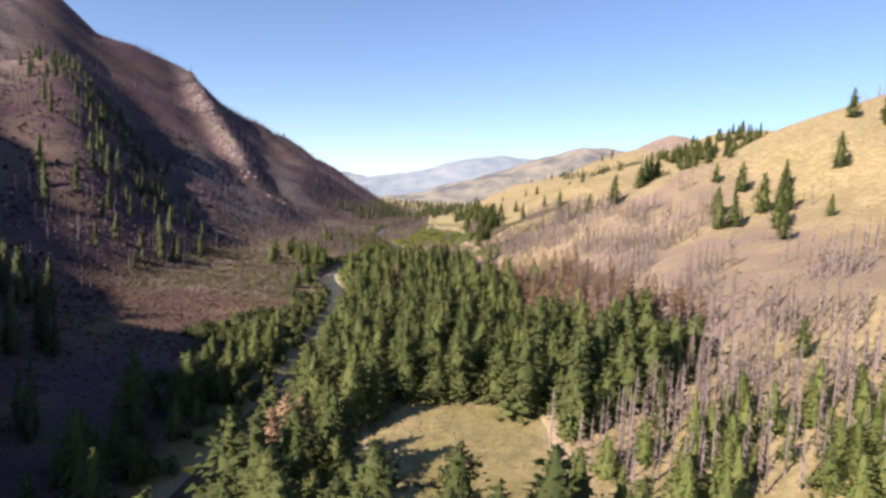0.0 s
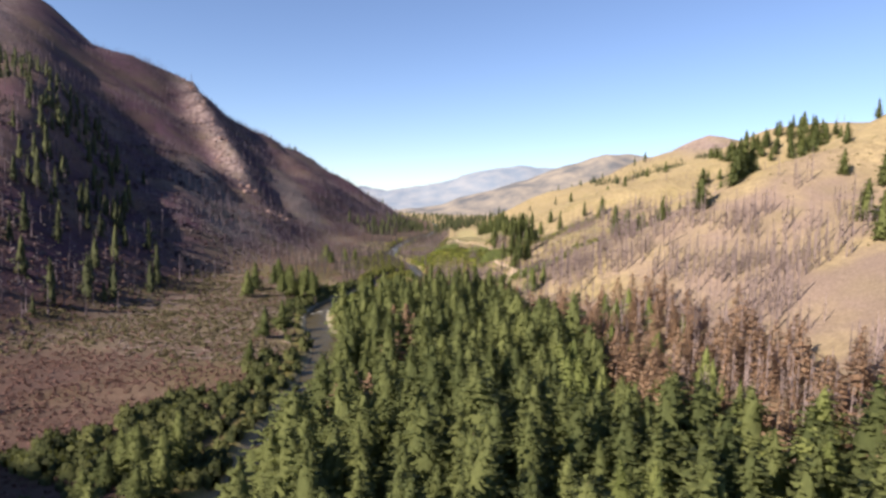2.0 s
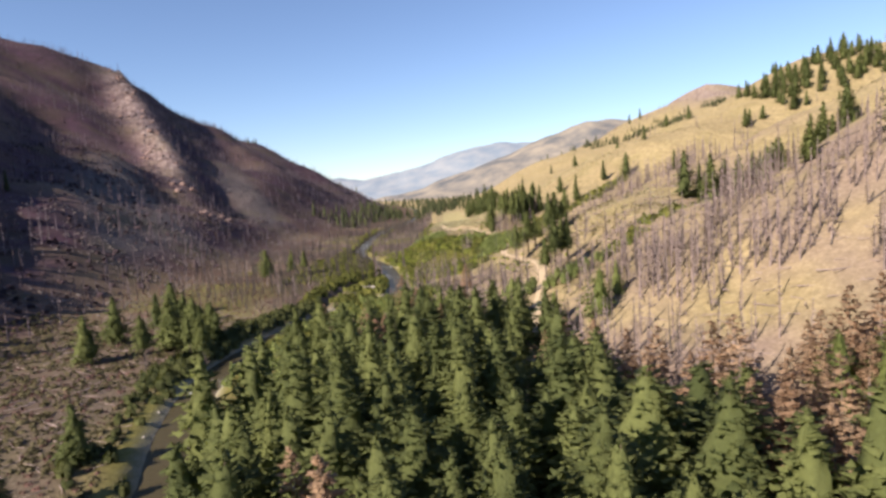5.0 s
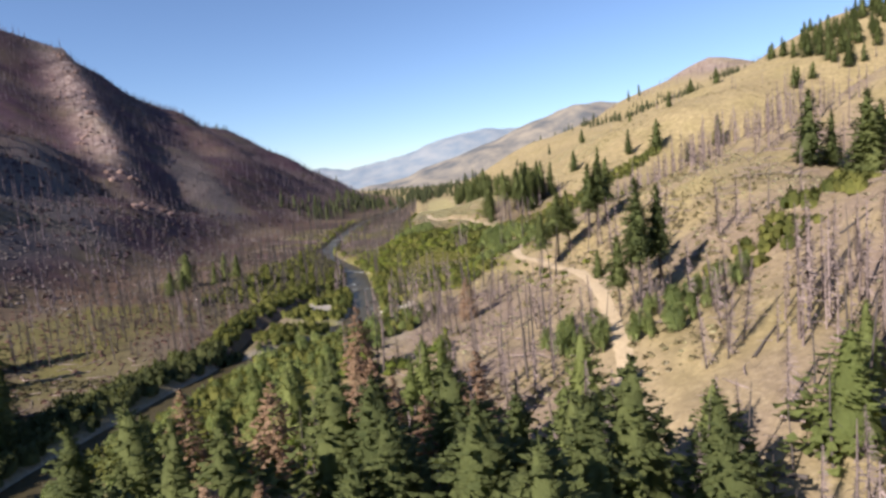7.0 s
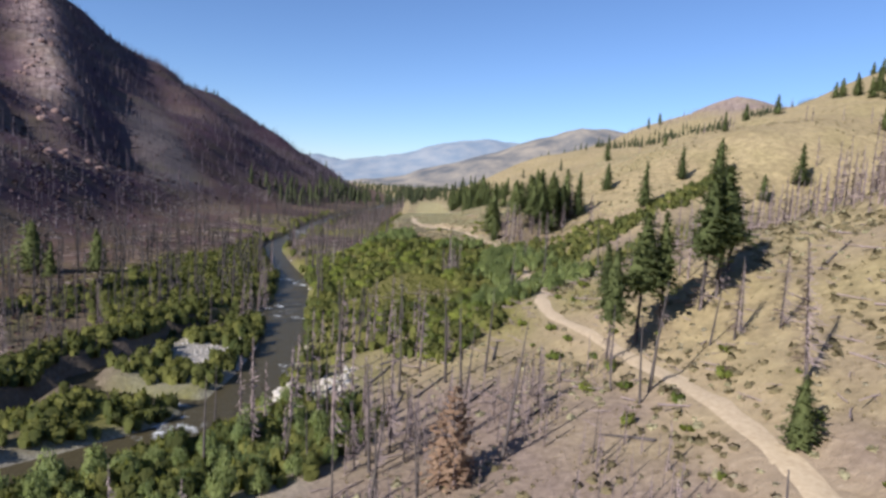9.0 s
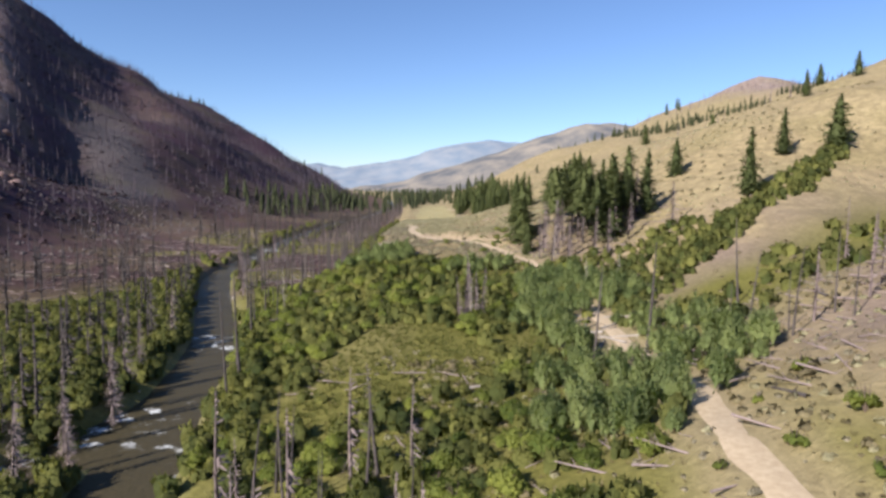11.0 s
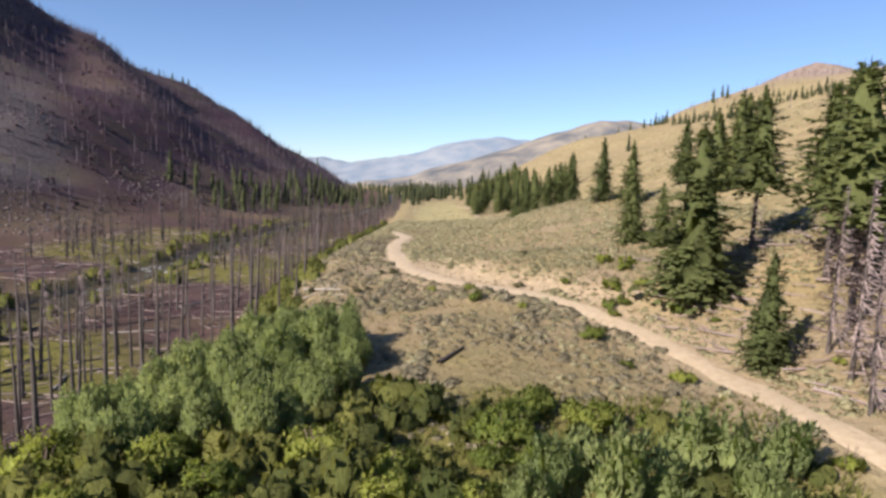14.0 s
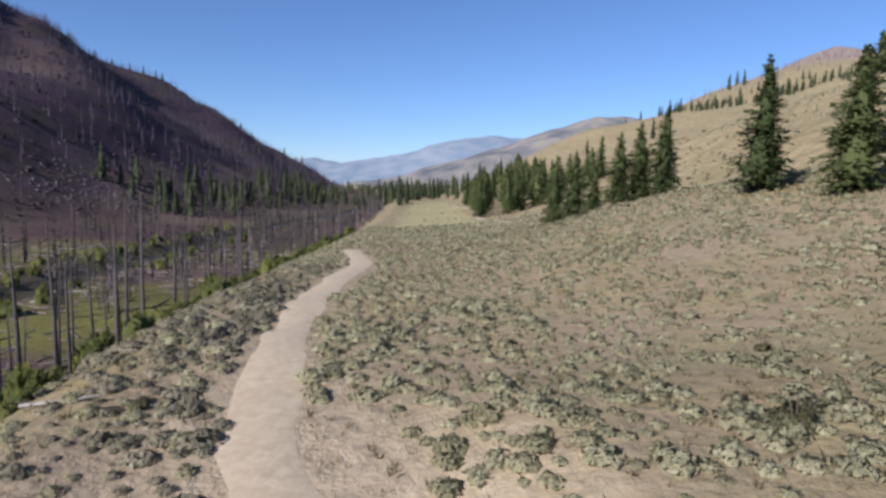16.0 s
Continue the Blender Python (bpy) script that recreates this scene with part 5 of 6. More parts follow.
plant(WILLOWS, thicket[:50], rng, 0.5, 1.2, 4.0)
plant(WILLOWS, willow_spots[~tall_here][:150], rng, 0.5, 1.1, 4.0)


def scrub_crown(r, h=1.7, wide=1.2, lobes=5, leaves=14):
    """The low willow seen from afar: a few eight-sided lumps with short leaf sprays."""
    vs, fs, n = [], [], 0
    for _ in range(lobes):
        c = np.array((r.uniform(-0.6, 0.6) * wide, r.uniform(-0.6, 0.6) * wide, 0))
        lh, lr = h * r.uniform(0.5, 1.0), wide * r.uniform(0.35, 0.6)
        ring = [(math.cos(k * 1.0472), math.sin(k * 1.0472)) for k in range(6)]
        body = [c + (x * lr * r.uniform(0.75, 1.05), y * lr * r.uniform(0.75, 1.05), lh * r.uniform(0.4, 0.6)) for x, y in ring]
        body += [c + (x * lr * 0.6, y * lr * 0.6, lh * r.uniform(0.75, 0.9)) for x, y in ring] + [c + (0, 0, lh * 0.95)]
        body += [c + (x * lr * 0.7, y * lr * 0.7, -0.15) for x, y in ring]
        f = []
        for k in range(6):
            m = (k + 1) % 6
            f += [(k, m, 6 + m), (k, 6 + m, 6 + k), (6 + k, 6 + m, 12), (13 + k, m, k), (13 + k, 13 + m, m)]
        vs.append(np.array(body))
        fs.append(np.array(f) + n)
        n += len(body)
        d = r.normal(size=(leaves, 3))
        d[:, 2] = np.abs(d[:, 2])
        d /= np.linalg.norm(d, axis=1)[:, None]
        p = c + d * (lr * 0.95, lr * 0.95, lh * 0.5) + (0, 0, lh * 0.48)
        u = np.cross(d, r.normal(size=(leaves, 3)))
        u /= np.linalg.norm(u, axis=1)[:, None] + 1e-9
        q = 0.27 * r.uniform(0.6, 1.4, (leaves, 1))
        vs.append(np.stack([p - u * q * 0.55, p + u * q * 0.55, p + (d * 0.6 + (0, 0, 0.7)) * q], 1).reshape(-1, 3))
        fs.append(np.arange(3 * leaves).reshape(-1, 3) + n)
        n += 3 * leaves
    return np.concatenate(vs), np.concatenate(fs)


scrub_shapes = [puffed(*scrub_crown(np.random.default_rng(k)), 0.85, 0.2, k) for k in (61, 62, 63, 59)]
banks = [willow_spots[tall_here][200:], willow_spots[~tall_here][150:]]
big_bank = scatter(rng, 1600, -75, -25, 50, 345, lambda x, y: (x < river_x(y) - 4.5) & (x > river_x(y) - 11 - 4 * grain(x, y, 14, 110)) & (grain(x, y, 8, 184) > -0.35), 2.1)
banks.append(scatter(rng, 5000, -95, 10, 40, 700, lambda x, y: (distance(x, y, RIVER, 30.0) > 4.2) & (distance(x, y, RIVER, 30.0) < 8.5 + 4 * grain(x, y, 10, 105)) & ((x < river_x(y)) | (y > 300) | (rng.random(len(x)) < 0.65)), 1.5))
banks.append(scatter(rng, 3000, -85, -36, 385, 482, lambda x, y: (distance(x, y, RIVER, 30.0) > 4.2) & (x < river_x(y)) & (x > -66) & (grain(x, y, 12, 106) + 0.02 * (x + 60) > -0.2), 1.8))
banks.append(scatter(rng, 1800, -44, -24, 344, 404, lambda x, y: (distance(x, y, RIVER, 30.0) > 4.0) & (arm_distance(x, y) > 3.2) & (((x + 33) / 4.5) ** 2 + ((y - 379) / 9) ** 2 > 1) & (x > -43), 1.15))
banks.append(scatter(rng, 900, -25, 10, 290, 402, lambda x, y: (x > river_x(y) + 5) & (x < river_x(y) + 13) & (grain(x, y, 8, 107) > 0.2), 1.8))
banks.append(scatter(rng, 600, 12, 90, 400, 470, lambda x, y: (np.abs(y - 0.5 * x - 408) < 9) & off_trail(x, y) & (grain(x, y, 6, 136) > -0.15), 1.6))
banks.append(scatter(rng, 3000, -50, -6, 294, 356, lambda x, y: (distance(x, y, RIVER, 30.0) > 4.5) & (x > river_x(y)) & (distance(x, y, RIVER, 30.0) < 19 + 3 * grain(x, y, 7, 125)) & (x + 0.5 * y < 168), 1.3))
banks.append(scatter(rng, 900, -66, -36, 95, 170, lambda x, y: (x < river_x(y) - 6) & (x > river_x(y) - 24 - 6 * grain(x, y, 12, 143)) & (grain(x, y, 7, 144) > -0.05), 1.7))
banks.append(scatter(rng, 900, -42, -18, 495, 620, lambda x, y: np.abs(x - along(y, BENCH_EDGE) + 5) < 3.2 + 2 * grain(x, y, 9, 108), 1.25))
gully_rng = np.random.default_rng(164)
banks.append(scatter(np.random.default_rng(190), 900, -54, -44, 338, 396, lambda x, y: (arm_distance(x, y) > 2.2) & (arm_distance(x, y) < 7) & (grain(x, y, 6, 191) > -0.4), 1.3))
plant(TALL_WILLOWS, scatter(gully_rng, 900, 6, 34, 292, 314, lambda x, y: ((((x - 22) / 8.5) ** 2 + ((y - 300.5 - 0.3 * (x - 22)) / 4.6) ** 2 < 1) | (((x - 11.5) / 4.5) ** 2 + ((y - 304) / 6.5) ** 2 < 1)) & (distance(x, y, TRAIL, 12.0) > 1.6), 1.45)[:80], gully_rng, 0.42, 0.85, 4.0)
banks.append(scatter(gully_rng, 700, -36, -12, 384, 482, lambda x, y: (x > river_x(y) + 3.9) & (x < river_x(y) + 9), 1.3))
banks.append(scatter(gully_rng, 500, 28, 56, 296, 324, lambda x, y: (np.abs(y - 304 - 0.35 * (x - 28)) < 5) & (grain(x, y, 6, 137) > -0.3), 1.4))
banks.append(scatter(gully_rng, 7000, 22, 90, 425, 500, lambda x, y: (np.abs(y - 0.85 * x - 417) < 4 + 1.5 * grain(x, y, 8, 176)), 1.15))
banks.append(scatter(gully_rng, 2600, -66, -30, 382, 508, lambda x, y: (x > np.interp(y, [380, 388, 405, 440, 470, 505], [-47, -51, -60, -64, -63, -65])) & (x < river_x(y) - 4.2) & (arm_distance(x, y) > 2.3) & (grain(x, y, 6, 165) > -0.55), 1.35))
banks.append(scatter(rng, 1200, 14, 46, 434, 470, lambda x, y: (np.abs(y - 0.35 * x - 446 - 4 * grain(x, y, 9, 109)) < 9) & off_trail(x, y, 1.6), 1.5))
bank_thicket = scatter(flat_rng, 1600, -64, -33, 142, 188, lambda x, y: (x < river_x(y) - 4.5) & (x > river_x(y) - 24 + 0.45 * (y - 160) - 5 * grain(x, y, 10, 157)) & (grain(x, y, 5, 158) > -0.35), 1.7)
bank_places = np.concatenate([at_ground(bank_thicket, flat_rng, 0.7, 1.7), at_ground(np.concatenate(banks), rng, 0.5, 1.25), at_ground(big_bank, rng, 0.7, 1.7), at_ground(scatter(np.random.default_rng(219), 1500, -66, -42, 272, 345, lambda x, y: (x < river_x(y) - 4.3) & (x > river_x(y) - 11 - 3 * grain(x, y, 8, 220)), 1.5), np.random.default_rng(221), 0.7, 1.6)])
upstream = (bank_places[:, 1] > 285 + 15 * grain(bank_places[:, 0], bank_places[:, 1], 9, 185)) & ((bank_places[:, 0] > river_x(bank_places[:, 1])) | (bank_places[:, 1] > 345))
foot_rng = np.random.default_rng(197)
stuff("bench_foot_brush", scrub_shapes, at_ground(scatter(foot_rng, 2200, -32, -13, 484, 600, lambda x, y: (np.abs(x - along(y, BENCH_EDGE) + 5.5 + 2.5 * grain(x, y, 9, 198)) < 3.6) & (grain(x, y, 5, 199) > -0.1), 1.2), foot_rng, 0.3, 0.95), SCRUB, "green willow scrub at the foot of the bench", "shrubs")
stuff("bank_shrubs", scrub_shapes, bank_places[upstream], SCRUB, "green willow scrub along the river banks", "shrubs")
stuff("river_bank_brush", scrub_shapes, bank_places[~upstream], DARK_SCRUB, "dark green brush along the river bank", "shrubs")
BUSHES = [shrub("round_bush", "small round green bush beside the trail", "bushes by the trail", OLIVE, k, h=1.1, r=0.9, lobes=5, leaves=80, leaf=0.15, upright=0.4) for k in (34, 35)]
by_trail = scatter(rng, 1500, -12, 30, 320, 500, lambda x, y: (distance(x, y, TRAIL, 12.0) > 1.8) & (distance(x, y, TRAIL, 12.0) < 6.5), 3.2)
plant(BUSHES, by_trail[:80], rng, 0.4, 1.1, 4.0)
plant(BUSHES, [(13.5, 498.7), (14.4, 500), (12, 493), (12.8, 501.3), (11.6, 495), (10.9, 491), (14, 494.5)], rng, 0.6, 1.1, 4.0)

# ---- sagebrush and grass tufts ----
def sage_mound(seed, sprigs=24, size=0.15, wide=0.42, tall=0.29):
    """A low soft bush: an uneven, lumpy cushion with short leafy sprigs all over it."""
    r = np.random.default_rng(seed)
    rings, around = 2, 8
    v = [np.array((0, 0, tall * r.uniform(0.7, 1.0)))]
    for k in range(1, rings + 1):
        for j in range(around):
            a, q = 2 * math.pi * (j + 0.5 * k) / around, r.uniform(0.65, 1.2)
            v.append(np.array((math.cos(a) * wide * q * k / rings, math.sin(a) * wide * q * k / rings, tall * (1 - (k / rings) ** 2) * r.uniform(0.6, 1.35) - 0.03)))
    v = [p * (0.8, 0.8, 0.72) for p in v]
    f = [(0, 1 + j, 1 + (j + 1) % around) for j in range(around)]
    for j in range(around):
        a, b = 1 + j, 1 + (j + 1) % around
        f += [(a, a + around, b), (b, a + around, b + around)]
    for _ in range(sprigs):
        a, tilt = r.uniform(0, 6.28), r.uniform(0, 1.0) ** 0.6 * 1.4
        o = np.array((math.cos(a) * math.sin(tilt), math.sin(a) * math.sin(tilt), math.cos(tilt)))
        c = o * np.array((wide, wide, tall)) * r.uniform(0.75, 1.05)
        u = np.cross(o, r.normal(size=3))
        u /= np.linalg.norm(u) + 1e-9
        w = np.cross(u, o) * r.uniform(-0.9, 0.9) + o * r.uniform(0.2, 0.6)
        q = size * r.uniform(0.7, 1.6)
        i = len(v)
        v += [c - u * q * 0.8 - w * q * 0.5, c + u * q * 0.8 - w * q * 0.5, c + w * q]
        f.append((i, i + 1, i + 2))
    return puffed(np.array(v), np.array(f), 1.2, 0.1, seed)


def uneven(pts, rng):
    """Many small bushes and a few wide ones, larger where they stand in patches."""
    at = at_ground(pts, rng, 0.0, 1.0)
    at[:, 3] = (0.42 + 0.75 * at[:, 3] ** 2.0) * (1 + 0.3 * grain(pts[:, 0], pts[:, 1], 6, 124))
    at[:, 4] *= 0.85
    return at


sage_shapes = [sage_mound(k) for k in (64, 65, 66, 70)]
far_sage_shapes = [sage_mound(k, 8, 0.2) for k in (76, 77, 78)]
DUSKY = leafy("dusky brush leaves", (0.29, 0.255, 0.172), (0.54, 0.48, 0.34), (0.4, 0.37, 0.23), 0.32, "pick", 0.9, 0.18)
OLD_LEAVES = leafy("dull olive bush leaves", (0.12, 0.115, 0.055), (0.25, 0.23, 0.12), (0.18, 0.18, 0.07), 0.25)
off = lambda x, y: (distance(x, y, TRAIL, 12.0) > 1.35 + 0.5 * grain(x, y, 4, 111)) & (distance(x, y, FAR_TRAIL, 12.0) > 1.2)
sage = [scatter(rng, 24000, -26, 32, 484, 625, lambda x, y: off(x, y) & (x > along(y, BENCH_EDGE) - 3) & (y + 0.25 * np.abs(x) > 492 + 4 * grain(x, y, 7, 116)) & (grain(x, y, 8, 112) + 0.7 * grain(x, y, 3, 117) > -0.9) & (distance(x, y, TRAIL, 12.0) + 2.5 * ((x < np.interp(y, TRAIL[:, 1], TRAIL[:, 0])) | (y > 514)) > 3.4), 0.44),
        scatter(rng, 5000, -18, 22, 470, 497, lambda x, y: off(x, y) & (grain(x, y, 6, 118) + 0.6 * grain(x, y, 2.5, 138) > -0.35) & ((x + 14) ** 2 + (y - 478) ** 2 > 80), 0.5)]
bench = np.concatenate(sage)
dusk = (bench[:, 0] < np.interp(bench[:, 1], TRAIL[:, 1], TRAIL[:, 0])) & (bench[:, 1] > 468) & (bench[:, 1] < 552) & (rng.random(len(bench)) < 0.7)
fine_shapes = [sage_mound(k, 80, 0.1) for k in (91, 92, 93)]
close = (bench[:, 1] < 517) & (bench[:, 1] > 494)
stuff("dusky_brush", fine_shapes, uneven(bench[dusk], rng) * (1, 1, 1, 1.12, 1), DUSKY, "dusky grey-brown brush beside the trail", "shrubs")
stuff("near_sagebrush", fine_shapes, uneven(bench[~dusk & close], rng), SAGE, "grey-green sagebrush beside the trail bend", "shrubs")
outer = ~dusk & ~close & (bench[:, 1] > 548)
stuff("far_sagebrush", far_sage_shapes, uneven(bench[outer], rng), SAGE, "grey-green sagebrush on the far end of the bench", "shrubs")
stuff("sagebrush", sage_shapes, uneven(bench[~dusk & ~close & ~outer], rng), SAGE, "grey-green sagebrush over the dry bench", "shrubs")
brush = [scatter(rng, 3500, 30, 100, 470, 700, lambda x, y: grain(x, y, 14, 113) > -0.2, 1.6),
         scatter(rng, 2500, -8, 60, 290, 420, lambda x, y: off(x, y) & (grain(x, y, 9, 114) > 0.0), 1.1),
         scatter(rng, 1500, -20, 40, 620, 900, lambda x, y: grain(x, y, 12, 115) > 0.0, 2.2)]
stuff("dry_brush", far_sage_shapes, at_ground(np.concatenate(brush), rng, 0.5, 1.2), SAGE, "low grey brush scattered over the dry slope", "shrubs")
stuff("slope_brush", far_sage_shapes, at_ground(scatter(rng, 4600, -10, 62, 285, 425, lambda x, y: off(x, y) & (x > river_x(y) + 9) & (grain(x, y, 7, 132) > 0.05), 0.9), rng, 0.3, 1.0), DUSKY, "dusky brown brush scattered over the dry slope", "shrubs")
SLOPE_LEAVES = leafy("olive brown slope brush", (0.19, 0.16, 0.088), (0.42, 0.355, 0.2), (0.34, 0.29, 0.14), 0.32, "pick", 0.9, 0.2)
slope_rng = np.random.default_rng(206)
clumps = np.concatenate([scatter(slope_rng, 5200, -6, 60, 288, 420, lambda x, y: off(x, y) & (x > river_x(y) + 11) & (grain(x, y, 9, 207) + 0.6 * grain(x, y, 3, 208) > 0.1), 0.7), scatter(slope_rng, 5000, 26, 190, 330, 720, lambda x, y: (x > along(y, RIGHT_FOOT) + 6) & (grain(x, y, 22, 209) + 0.7 * grain(x, y, 7, 210) > 0.25), 1.5), scatter(slope_rng, 2600, 40, 150, 80, 330, lambda x, y: grain(x, y, 16, 211) + 0.6 * grain(x, y, 5, 212) > 0.35, 1.4)])
stuff("olive_slope_brush", far_sage_shapes, at_ground(clumps, slope_rng, 0.4, 1.6), SLOPE_LEAVES, "olive brown low brush in patches on the dry slope", "shrubs")
RUSTY = leafy("rusty burnt brush", (0.105, 0.056, 0.052), (0.27, 0.158, 0.142), (0.2, 0.11, 0.09), 0.15, "pick", 0.9)
GREY_BRUSH = leafy("grey-green flat brush", (0.1, 0.088, 0.048), (0.25, 0.222, 0.13), (0.2, 0.18, 0.09), 0.18, "pick", 0.9)
rusty = [scatter(rng, 6500, -150, -44, 95, 335, lambda x, y: (x < river_x(y) - 8) & (x > along(y, LEFT_FOOT) - 22 - 30 * (y + 1.46 * x < 55)) & (grain(x, y, 10, 119) > -0.6), 1.0),
         scatter(rng, 3000, -110, -50, 335, 420, lambda x, y: (x < river_x(y) - 8), 1.4)]
near_bank = lambda p: (p[:, 0] > river_x(p[:, 1]) - 12 - 4 * grain(p[:, 0], p[:, 1], 5, 146)) | (p[:, 1] + 9 * grain(p[:, 0], p[:, 1], 12, 145) + 5 * grain(p[:, 0], p[:, 1], 4, 156) > 196) & (p[:, 1] < 330)
rusty = np.concatenate(rusty)
grey = scatter(flat_rng, 15000, -118, -40, 140, 330, lambda x, y: (x < river_x(y) - 7) & (x > along(y, LEFT_FOOT) - 4) & (grain(x, y, 6, 148) > -0.6), 0.7)
grey = grey[near_bank(grey) & (grain(grey[:, 0], grey[:, 1], 9, 159) + 0.6 * grain(grey[:, 0], grey[:, 1], 3, 160) > -0.55)]
small = scatter(flat_rng, 8000, -125, -45, 130, 260, lambda x, y: (x < river_x(y) - 12) & (x > along(y, LEFT_FOOT) - 12) & (grain(x, y, 7, 149) > -0.5), 0.6)
rusty_places = np.concatenate([at_ground(rusty, rng, 0.4, 1.6), at_ground(small[~near_bank(small)], flat_rng, 0.5, 1.3)])
stuff("burnt_brush", [sage_mound(k, 10, 0.2, 0.36, 0.27) for k in (86, 87, 88)], rusty_places, RUSTY, "rust and mauve low brush on the burnt flat", "shrubs")
stuff("river_flat_brush", [sage_mound(k, 15, 0.22, 0.36, 0.3) for k in (150, 151, 152)], at_ground(grey, flat_rng, 0.5, 1.7), GREY_BRUSH, "grey-green low brush on the flat beside the river", "shrubs")
# Burnt brush; part of its mauve is the same veil put into the colour.
HILL_BRUSH = leafy("burnt hillside brush", (0.04, 0.027, 0.038), (0.145, 0.098, 0.12), (0.12, 0.08, 0.06), 0.12, "pick", 0.9)
keep_brush = lambda x, y: (x < along(y, LEFT_FOOT) + 4) & (grain(x, y, 18, 139) + 0.6 * grain(x, y, 6, 140) > -0.2)
hill_brush = np.concatenate([scatter(rng, 5500, -360, -92, 110, 640, keep_brush, 2.2), scatter(rng, 3500, -420, -80, 640, 1150, keep_brush, 3.2)])
stuff("hillside_brush", [sage_mound(k, 9, 0.3, 0.45, 0.4) for k in (96, 97, 98)], at_ground(hill_brush, rng, 0.9, 3.0), HILL_BRUSH, "dark reddish brush over the burnt mountainside", "shrubs")
tuft_shapes = []
for k in (67, 68, 69):
    r_ = np.random.default_rng(k)
    tv, tf = [], []
    for b_ in range(7):
        a_, l_ = r_.uniform(0, 6.28), r_.uniform(0.15, 0.34)
        c_, s_ = math.cos(a_), math.sin(a_)
        o_ = np.array((c_ * 0.1, s_ * 0.1, -0.03))
        tv += [o_ + np.array((-s_ * 0.035, c_ * 0.035, 0)), o_ - np.array((-s_ * 0.035, c_ * 0.035, 0)), o_ + np.array((c_ * l_ * 0.6, s_ * l_ * 0.6, l_))]
        tf.append((3 * b_, 3 * b_ + 1, 3 * b_ + 2))
    tuft_shapes.append((np.array(tv), np.array(tf)))
STRAW = leafy("straw grass", (0.198, 0.152, 0.076), (0.334, 0.274, 0.152), (0.38, 0.319, 0.137), 0.2, "pick", 0.9)
GRASS = leafy("green grass", (0.111, 0.132, 0.034), (0.246, 0.238, 0.0638), (0.221, 0.238, 0.051), 0.3, "pick", 0.9)
straw = np.concatenate([scatter(rng, 7000, -18, 60, 290, 420, lambda x, y: off(x, y) & (x > river_x(y) + 9), 0.0), scatter(rng, 4500, -20, 35, 462, 505, off, 0.0), scatter(rng, 6000, -24, 30, 496, 580, off, 0.0), scatter(rng, 2000, -10, 24, 60, 108, lambda x, y: np.hypot((x - 5) / 17, (y - 80) / 26) < 1.1, 0.0)])
stuff("dry_grass", tuft_shapes, at_ground(straw, rng, 0.4, 1.0), STRAW, "tufts of dry straw-coloured grass", "grass")
lush = scatter(rng, 9500, -32, 14, 398, 476, lambda x, y: (x > river_x(y) + 5) & off(x, y), 0.0)
stuff("meadow_grass", tuft_shapes, at_ground(lush, rng, 0.9, 2.0), GRASS, "olive green grass of the moist meadow", "grass")


OLD_BUSHES = [shrub("dull_bush", "dull olive bush among the sagebrush", "bushes on the bench", OLD_LEAVES, k, h=1.0, r=1.0, lobes=8, leaves=110, leaf=0.1, upright=0.3, slim=0.5) for k in (134, 135)]
plant(OLD_BUSHES, [(-10.3, 499.7), (-9.4, 500.8), (-7.4, 506.4), (-8.6, 507), (-12, 495), (-13, 508), (-11, 514), (-15, 503), (4.5, 499), (6, 508), (-4, 522), (9, 515)], rng, 0.35, 0.8, 4.0)


# ---- fallen logs and stones ----
def log(label, group, mat, seed, length):
    r = np.random.default_rng(seed)
    v, f = joined([limb((-length / 2, 0, 0.1), (length / 2, 0, 0.1), 0.17, 0.07, 7, r.uniform(-0.2, 0.2))] + [limb((u, 0, 0.12), (u + 0.3, r.uniform(-0.7, 0.7), 0.4), 0.04, 0.015, 3) for u in r.uniform(-length * 0.2, length * 0.45, 4)])
    me = set_mesh("fallen_log", v, f)
    me.materials.append(mat)
    return tagged(new("fallen_log", me), label, "log", group)


def lay(thing, rows, rng):
    """Logs along the ground: rows of x, y and the compass turn in degrees."""
    for x, y, turn in rows:
        c, s_ = math.cos(radians(turn)) * 2, math.sin(radians(turn)) * 2
        za, zb = float(height(x - c, y - s_)[0]), float(height(x + c, y + s_)[0])
        ob = thing[rng.integers(0, len(thing))]
        m = Matrix.Translation((x, y, (za + zb) / 2)) @ Euler((0, 0, radians(turn))).to_matrix().to_4x4() @ Euler((0, -math.atan2(zb - za, 4), 0)).to_matrix().to_4x4()
        if ob.name in PLACED:
            ob = copy_thing(ob, m)
        else:
            PLACED.add(ob.name)
            ob.matrix_basis = m


